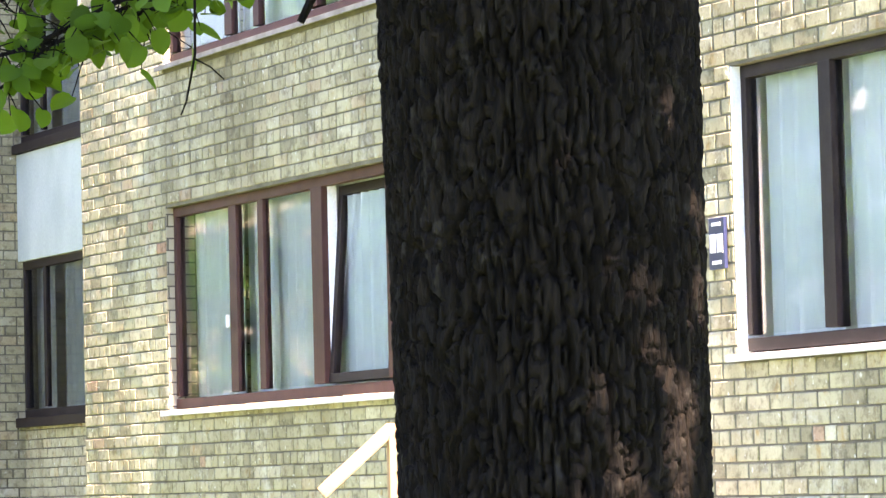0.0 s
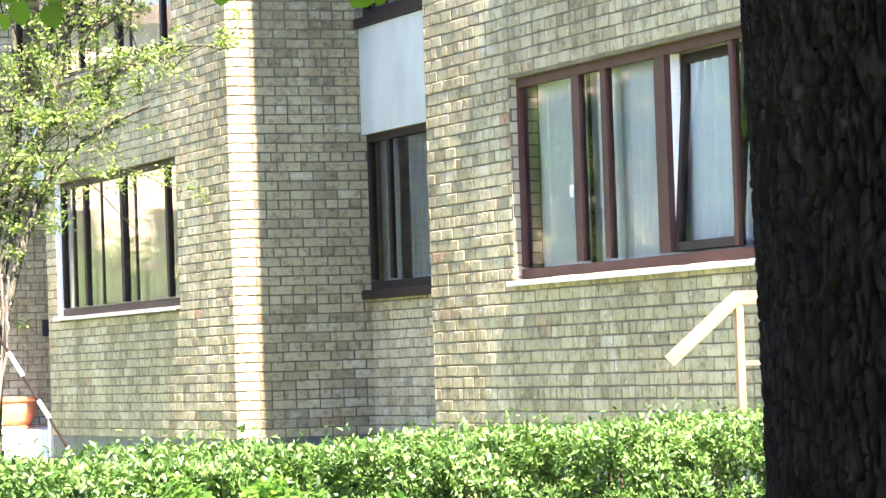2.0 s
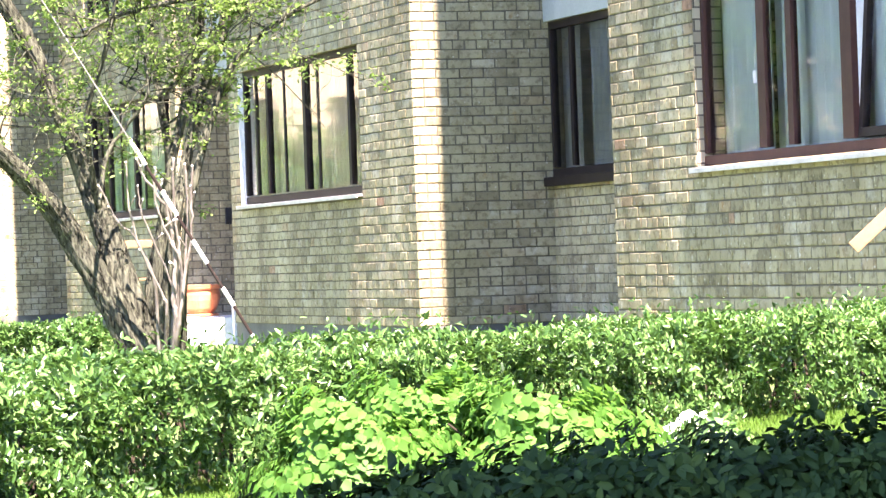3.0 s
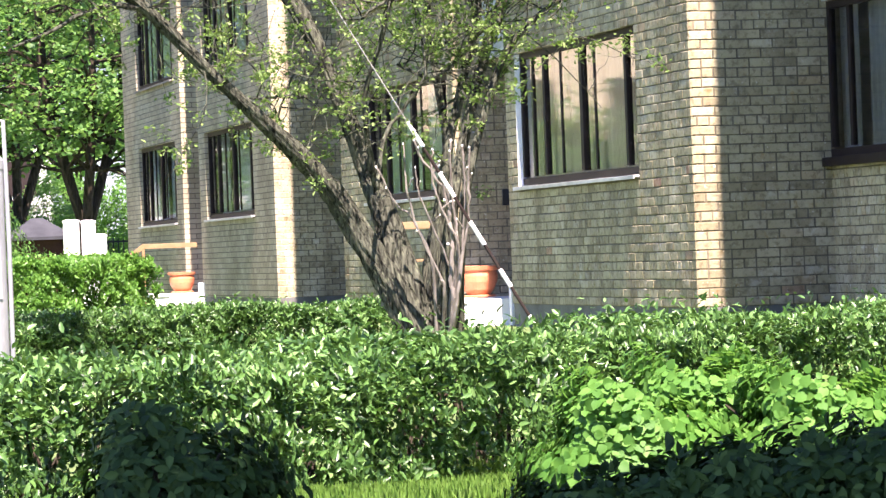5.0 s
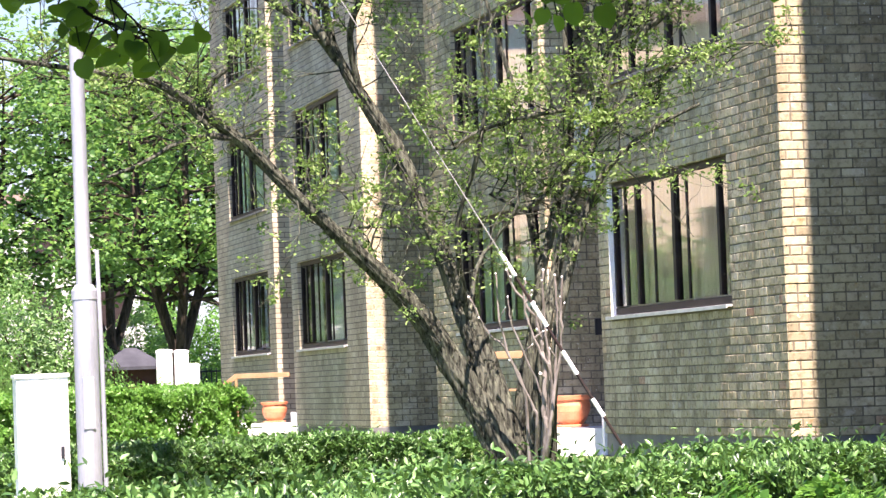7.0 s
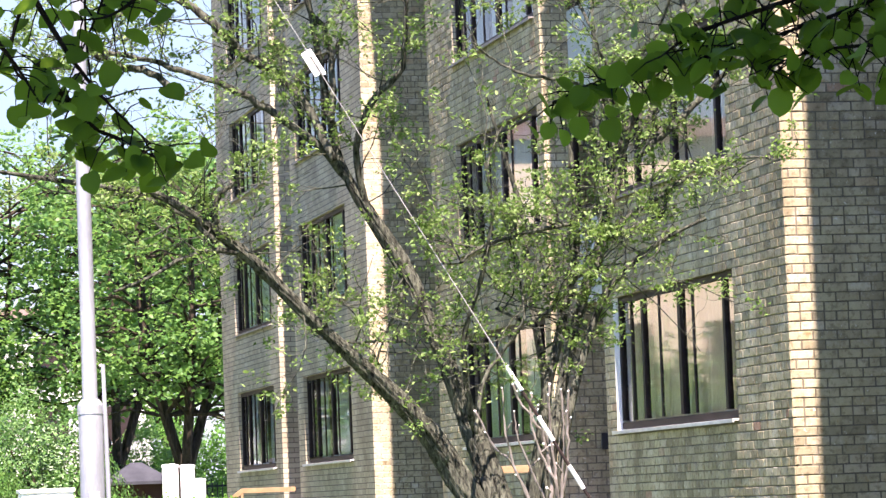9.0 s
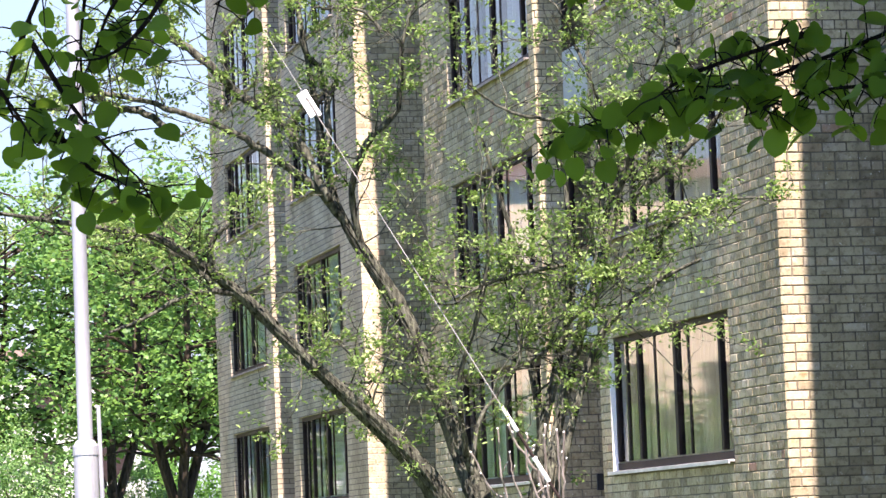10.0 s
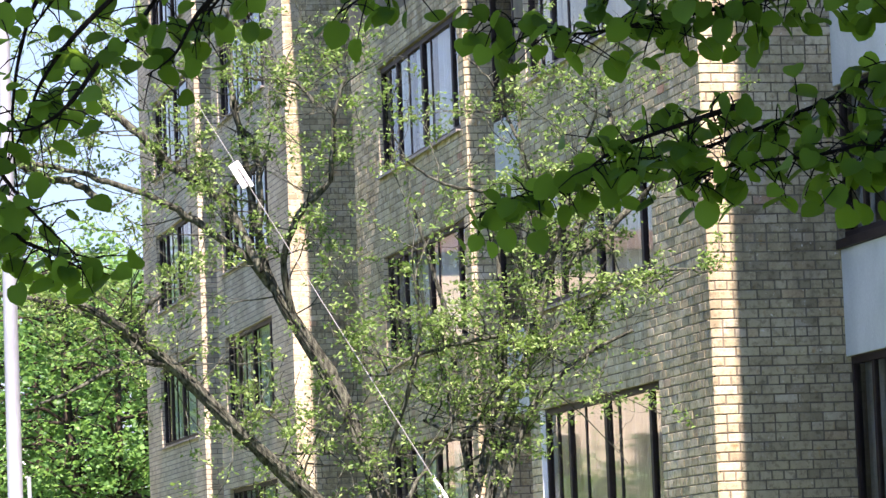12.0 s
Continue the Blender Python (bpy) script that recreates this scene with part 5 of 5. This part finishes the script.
# ---------------------------------------------------------------- entrances: landings, pots, rails
def pot(x, y, z, s):
    root = empty("flower_pot", (x, y, z))
    tagged(root, "round terracotta flower pot on a white landing", "pot", "pots by the entrances")
    bm = bmesh.new()
    lathe(bm, [(0.125, 0), (0.135, 0.02), (0.175, 0.07), (0.215, 0.16), (0.222, 0.225), (0.205, 0.285), (0.235, 0.295), (0.245, 0.335), (0.22, 0.34), (0.20, 0.32), (0.19, 0.27)], Matrix.Translation((x, y, z + 0.02)) @ Matrix.Scale(s, 4), 36)
    body = part("body", bm, TERRACOTTA, root, smooth=False)
    bm = bmesh.new()
    lathe(bm, [(0.19, 0), (0.20, 0.02), (0.17, 0.03)], Matrix.Translation((x, y, z)) @ Matrix.Scale(s, 4), 32)
    part("saucer", bm, TERRACOTTA, root)
    bm = bmesh.new()
    lathe(bm, [(0.19, 0.30), (0.1, 0.325), (0.02, 0.33)], Matrix.Translation((x, y, z)) @ Matrix.Scale(s, 4), 20)
    part("soil", bm, SOIL, root)


for x, y, n in ((0.05, 9.4, 1), (-0.1, 32.6, 2), (-0.6, -15.4, 3)):
    g = -0.60
    bm = bmesh.new()
    box(bm, (-0.75 + x, y - 1.0, g), (1.55, y + 1.1, -0.06), 0.01)
    box(bm, (-0.78 + x, y - 1.03, -0.10), (-0.45 + x, y + 1.12, -0.045), 0.008)
    if n < 3:
        box(bm, (0.09 + x, y - 1.12, g), (0.23 + x, y - 1.005, 0.14), 0.01)
    tagged(part("landing_%d" % n, bm, WHITE), "white-painted concrete entrance landing", "landing", kind="structure")
    if n < 3:
        pot(x - 0.05, y, -0.045, 1.13 if n == 1 else 1.1)


def rail(points, posts, r=0.03):
    root = empty("handrail", points[0])
    tagged(root, "ochre-painted wooden handrail on posts by the steps", "handrail", "entrance handrails")
    for a, b in zip(points, points[1:]):
        a, b = Vector(a), Vector(b)
        bm = bmesh.new()
        m = Matrix.Translation(a) @ (b - a).to_track_quat("Z", "X").to_matrix().to_4x4()
        box(bm, (-0.045, -0.03, -0.02), (0.045, 0.03, (b - a).length + 0.02), 0.008, m)
        part("top_rail", bm, RAILWOOD, root)
    for p in posts:
        bm = bmesh.new()
        box(bm, (p[0] - 0.025, p[1] - 0.025, ground_z(p[0], p[1]) - 0.02), (p[0] + 0.025, p[1] + 0.025, p[2] - 0.02), 0.005)
        part("post", bm, RAILWOOD, root)
    if len(posts) > 1:
        bm = bmesh.new()
        z = posts[0][2] - 0.42
        a, b = Vector((posts[0][0], posts[0][1], z)), Vector((posts[1][0], posts[1][1], z))
        m = Matrix.Translation(a) @ (b - a).to_track_quat("Z", "X").to_matrix().to_4x4()
        box(bm, (-0.015, -0.012, 0.02), (0.015, 0.012, (b - a).length), 0.004, m)
        part("mid_rail", bm, RAILWOOD, root)


rail([(-1.25, -13.64, 0.56), (-0.85, -13.82, 0.95), (-0.16, -14.1, 0.96)], [(-0.84, -13.83, 0.94), (-0.2, -14.09, 0.94)])
rail([(-1.6, 8.45, 0.55), (-1.25, 8.38, 0.90), (-0.72, 8.26, 0.90)], [(-1.25, 8.38, 0.88), (-0.76, 8.27, 0.88)])
rail([(-1.5, 31.5, 0.52), (-1.05, 31.45, 0.86), (-0.07, 31.3, 0.86)], [(-1.05, 31.45, 0.84)])

# entry intercom on the recess wall
bm = bmesh.new()
box(bm, (0.72, 10.80, 1.14), (0.84, 10.853, 1.36), 0.008)
tagged(part("intercom", bm, BLACK), "small black entry box on the brick wall", "intercom")

# enamel plate on the near bay
bm = bmesh.new()
box(bm, (-0.066, -16.88, 1.82), (-0.043, -16.70, 2.13), 0.006)
plate = part("wall_plate", bm, NAVY)
tagged(plate, "small navy enamel plate on the brick wall", "sign")
for z0, z1, y0, y1 in ((1.92, 2.03, -16.86, -16.80), (1.92, 2.03, -16.78, -16.72), (2.08, 2.10, -16.84, -16.74), (1.85, 1.87, -16.84, -16.74)):
    bm = bmesh.new()
    box(bm, (-0.070, y0, z0), (-0.064, y1, z1))
    part("bar", bm, WHITE, plate)


# ---------------------------------------------------------------- distance
def sky_backdrop():
    """Hazy blue air far beyond the town, paler towards the ground, with thin cloud."""
    m, nt, p = nodes_of("distant_air")
    em = nt.nodes.new("ShaderNodeEmission")
    geo = nt.nodes.new("ShaderNodeNewGeometry")
    sep = nt.nodes.new("ShaderNodeSeparateXYZ")
    nt.links.new(geo.outputs["Position"], sep.inputs[0])
    up = nt.nodes.new("ShaderNodeMapRange")
    up.inputs["From Min"].default_value, up.inputs["From Max"].default_value = 0.0, 420.0
    nt.links.new(sep.outputs[2], up.inputs["Value"])
    air = ramp(nt, up.outputs[0], [(0.10, (0.25, 0.285, 0.275)), (0.30, (0.145, 0.215, 0.245)), (1.0, (0.105, 0.18, 0.235))])
    cloud = ramp(nt, noise_tex(nt, 0.012, 5, (1, 1, 2.2), 0.6), [(0.5, (0, 0, 0)), (0.72, (0.7, 0.7, 0.7))])
    nt.links.new(mix(nt, cloud, air, (0.27, 0.30, 0.285)), em.inputs["Color"])
    nt.links.new(em.outputs[0], nt.nodes["Material Output"].inputs["Surface"])
    bm = bmesh.new()
    box(bm, (-900, 1200, -40), (900, 1204, 420))
    tagged(part("backdrop", bm, m), "pale blue hazy sky with thin cloud", "sky", kind="structure")


sky_backdrop()


def far_tree(x, y, h, r, count, size, material, label, seed, stems=3, lowest=0.38):
    g = ground_z(x, y)
    root = empty("tree", (x, y, g))
    tagged(root, label, "tree", "trees beyond the house")
    prng = random.Random(seed)
    rng = np.random.default_rng(seed)
    bm = bmesh.new()
    tips = []
    fork = h * 0.2
    tube(bm, [(x, y, g - 0.1), (x, y, g + fork * 0.5), (x + 0.05, y, g + fork)], [0.30, 0.22, 0.2], 10, 0.08, prng)
    for k in range(stems):
        a = k * 6.28 / stems + prng.random()
        e = Vector((x + math.cos(a) * r * 0.4, y + math.sin(a) * r * 0.4, g + h * 0.9))
        m = Vector((x, y, g + fork)).lerp(e, 0.5) + Vector((math.cos(a) * 0.5, math.sin(a) * 0.5, 0))
        pts, rad = smooth_line([(x, y, g + fork * 0.9), m, e], [0.14, 0.10, 0.03], 6)
        tube(bm, pts, rad, 8, 0.08, prng)
        for p in pts[3:]:
            for _ in range(3):
                b = prng.random() * 6.28
                q = p + Vector((math.cos(b) * r * 0.6, math.sin(b) * r * 0.6, prng.uniform(-0.5, 1.4)))
                tube(bm, [p, p.lerp(q, 0.5) + Vector((0, 0, 0.2)), q], [0.05, 0.035, 0.012], 5)
                tips += [p.lerp(q, 0.45), p.lerp(q, 0.75), q]
    part("trunk", bm, FAR_BARK, root)
    t = np.array([tuple(p) for p in tips])
    t = np.concatenate([t + rng.normal(0, 1, t.shape) * (0.5, 0.5, 0.34) for _ in range(2)])
    c = t[rng.integers(0, len(t), count)] + rng.normal(0, 1, (count, 3)) * (0.19, 0.19, 0.11)
    c = c[c[:, 2] > g + h * lowest]
    part("crown", leaves("crown", c, np.tile((0, 0, 1.0), (len(c), 1)), rng.uniform(0.7, 1.3, len(c)) * size, material, seed, "round", 0.4), material, root)


far_tree(-0.2, 59.3, 11.0, 4.2, 19000, 0.12, MAPLE_LEAF, "leafy maple with bright green spring foliage", 91)
far_tree(0.65, 52.2, 9.5, 3.0, 12500, 0.115, MAPLE_LEAF, "leafy maple with several dark stems", 92, 4)
far_tree(-4.2, 62.0, 10.0, 4.0, 16000, 0.125, MAPLE_LEAF, "leafy maple with bright green spring foliage", 93, 4, 0.12)
far_tree(-7.5, 75.0, 11.0, 5.0, 9000, 0.24, MAPLE_LEAF, "leafy broad tree behind the garden", 94, 4, 0.1)
far_tree(4.0, 80.0, 12.0, 5.0, 9000, 0.24, MAPLE_LEAF, "leafy broad tree behind the garden", 95, 4, 0.1)
for i, (x, y, r, h) in enumerate(((-5.3, 24.7, 1.7, 2.4), (-4.9, 36.0, 1.5, 3.1), (-6.9, 34.5, 1.6, 2.9), (-7.4, 22.5, 1.6, 2.0), (-2.2, 56.0, 1.6, 1.9), (-4.5, 52.0, 1.6, 1.6))):
    shrub("shrub", x, y, r, h, 13000, 0.07, (HEDGE_LEAF, MAPLE_LEAF)[i % 2], "loose green garden shrub", 100 + i)


def far_house(x, y, w, d, h, paint, label):
    g = ground_z(x, y)
    root = empty("apartment_building", (x, y, g))
    tagged(root, label, "building")
    bm = bmesh.new()
    box(bm, (x - w / 2, y, g), (x + w / 2, y + d, g + h))
    part("wall", bm, paint, root)
    bm = bmesh.new()
    box(bm, (x - w / 2 - 0.4, y - 0.4, g + h), (x + w / 2 + 0.4, y + d, g + h + 0.5))
    part("roof", bm, RED_BRICK, root)
    for i in range(int(w / 3)):
        for j in range(int(h / 3)):
            bm = bmesh.new()
            a, b = x - w / 2 + 1 + i * 3, g + 1 + j * 3
            box(bm, (a, y - 0.05, b), (a + 1.4, y + 0.02, b + 1.5))
            part("window", bm, DARK, root)


for i, (x, y, h) in enumerate(((-15.0, 8.0, 7.0), (-19.0, 20.0, 9.0), (-24.0, 34.0, 9.5), (-14.5, 27.0, 6.0), (-13.0, -6.0, 5.0), (-17.0, 48.0, 9.0), (-17.2, 24.0, 13.0), (-13.8, 17.5, 10.5))):
    far_tree(x, y, h, 3.2, 6000, 0.18, MAPLE_LEAF, "garden tree opposite the house", 120 + i)
for i in range(6):
    far_tree(-8.5 - i * 2.1, 49.0 + (i % 3) * 1.2, 3.5 + 0.5 * (i % 2), 2.0, 3000, 0.15, MAPLE_LEAF, "bushy young tree in the garden", 140 + i, 4, 0.06)
for i in range(12):
    rr = random.Random(i + 400)
    shrub("shrub", -4.6 + i * 0.6, 55 + rr.uniform(-1.5, 1.5), rr.uniform(0.8, 1.2), rr.uniform(0.8, 1.9), 1800, 0.12, (MAPLE_LEAF, HEDGE_LEAF, LIME_LEAF)[i % 3], "loose green shrub beyond the gate", 400 + i)
for i in range(14):
    rr = random.Random(i + 300)
    shrub("shrub", -9 + i * 1.0, 60 + rr.uniform(-3, 8), rr.uniform(1.2, 2.0), rr.uniform(1.4, 2.8), 1700, 0.16, (LIME_LEAF, HEDGE_LEAF, MAPLE_LEAF)[i % 3], "loose green shrub in the far garden", 300 + i)
far_house(-4, 118, 24, 10, 9.3, FAR_WALL, "pale apartment building far behind the trees")
far_house(-26, 58, 32, 10, 10.5, PEACH, "long cream-rendered house with dark windows")


for i, (x, y, r, h) in enumerate(((1.7, 66.0, 1.3, 3.1), (2.6, 68.5, 1.2, 3.6), (0.6, 67.0, 1.2, 2.6), (3.4, 66.5, 1.2, 3.0))):
    shrub("shrub", x, y, r, h, 6000, 0.10, (MAPLE_LEAF, LIME_LEAF)[i % 2], "tall loose pale green shrub in the far garden", 500 + i)


def grass(x0, x1, y0, y1, n, seed, tall=(0.03, 0.06)):
    rng = np.random.default_rng(seed)
    x, y = rng.uniform(x0, x1, n), rng.uniform(y0, y1, n)
    c = np.stack([x, y, [ground_z(a, b) for a, b in zip(x, y)]], 1)
    d = rng.normal(0, 0.35, (n, 3))
    d[:, 2] = 1
    blades = leaves("grass", c, rng.normal(0, 1, (n, 3)) * (1, 1, 0.1), rng.uniform(*tall, n), GRASS, seed, "blade", -6.0, 0.1)
    tagged(new("grass", blades), "sunlit yellow-green lawn grass", "grass", kind="stuff")


grass(-10.5, -4.5, -26.5, -19.5, 90000, 7)
grass(-5.2, -1.5, -21.5, -15.0, 40000, 8)
grass(-8.75, -7.75, -23.35, -22.65, 16000, 9, (0.09, 0.17))

# a pale hollowed stone in the bed before the hedge
bm = bmesh.new()
bmesh.ops.create_icosphere(bm, subdivisions=4, radius=1.0)
for v in bm.verts:
    k = 1 + 0.28 * noise.noise(v.co * 1.9) + 0.08 * noise.noise(v.co * 6)
    hollow = max(0.0, 1 - ((v.co.x + 0.15) ** 2 * 5 + (v.co.z - 0.15) ** 2 * 14)) if v.co.y < 0 else 0.0
    v.co = Vector((-5.30 + v.co.x * 0.14 * k, -20.83 + v.co.y * 0.10 * k * (1 - 1.3 * hollow), ground_z(-5.3, -20.8) + 0.14 + v.co.z * 0.13 * k))
tagged(part("stone", bm, WHITE, smooth=True), "pale hollowed stone at the foot of the hedge", "stone")

# gatehouse, white gate posts and a fence
gx, gy = -1.4, 44.6
g = ground_z(gx, gy)
root = empty("gatehouse", (gx, gy, g))
tagged(root, "small brown hut with a grey hipped roof", "hut")
bm = bmesh.new()
box(bm, (gx - 0.5, gy, g), (gx + 0.5, gy + 1.0, g + 1.55), 0.01)
part("wall", bm, BROWN, root)
bm = bmesh.new()
tip = [bm.verts.new((gx - 0.12, gy + 0.5, g + 2.05)), bm.verts.new((gx + 0.12, gy + 0.5, g + 2.05))]
eave = [bm.verts.new((gx + a * 0.75, gy + 0.5 + b * 0.75, g + 1.62)) for a, b in ((-1, -1), (1, -1), (1, 1), (-1, 1))]
low = [bm.verts.new((v.co.x, v.co.y, g + 1.55)) for v in eave]
bm.faces.new((eave[0], eave[1], tip[1], tip[0]))
bm.faces.new((eave[1], eave[2], tip[1]))
bm.faces.new((eave[2], eave[3], tip[0], tip[1]))
bm.faces.new((eave[3], eave[0], tip[0]))
for i in range(4):
    bm.faces.new((low[i], low[(i + 1) % 4], eave[(i + 1) % 4], eave[i]))
bm.faces.new(list(reversed(low)))
part("roof", bm, SLATE, root)
for x, y, r, h in ((-0.74, 44.3, 0.18, 1.98), (-0.34, 44.4, 0.16, 1.96), (0.15, 46.2, 0.16, 1.66)):
    g = ground_z(x, y)
    bm = bmesh.new()
    lathe(bm, [(r, 0), (r, h - 0.08), (r + 0.012, h - 0.08), (r + 0.012, h - 0.02), (r * 0.6, h)], Matrix.Translation((x, y, g)), 4 if r > 0.15 else 16)
    tagged(part("gate_post", bm, WHITE), "white-painted gate post beside the hut", "post", "white gate posts")
g = ground_z(0, 47)
fence = empty("fence", (0.5, 47.0, g))
tagged(fence, "dark iron railing fence", "fence")
for i in range(16):
    bm = bmesh.new()
    box(bm, (0.2 + i * 0.12, 47.0, g), (0.225 + i * 0.12, 47.02, g + 1.55))
    part("bar", bm, BLACK, fence)
for z in (0.25, 0.85, 1.45):
    bm = bmesh.new()
    box(bm, (0.18, 46.99, g + z), (2.1, 47.03, g + z + 0.04))
    part("cross_rail", bm, BLACK, fence)
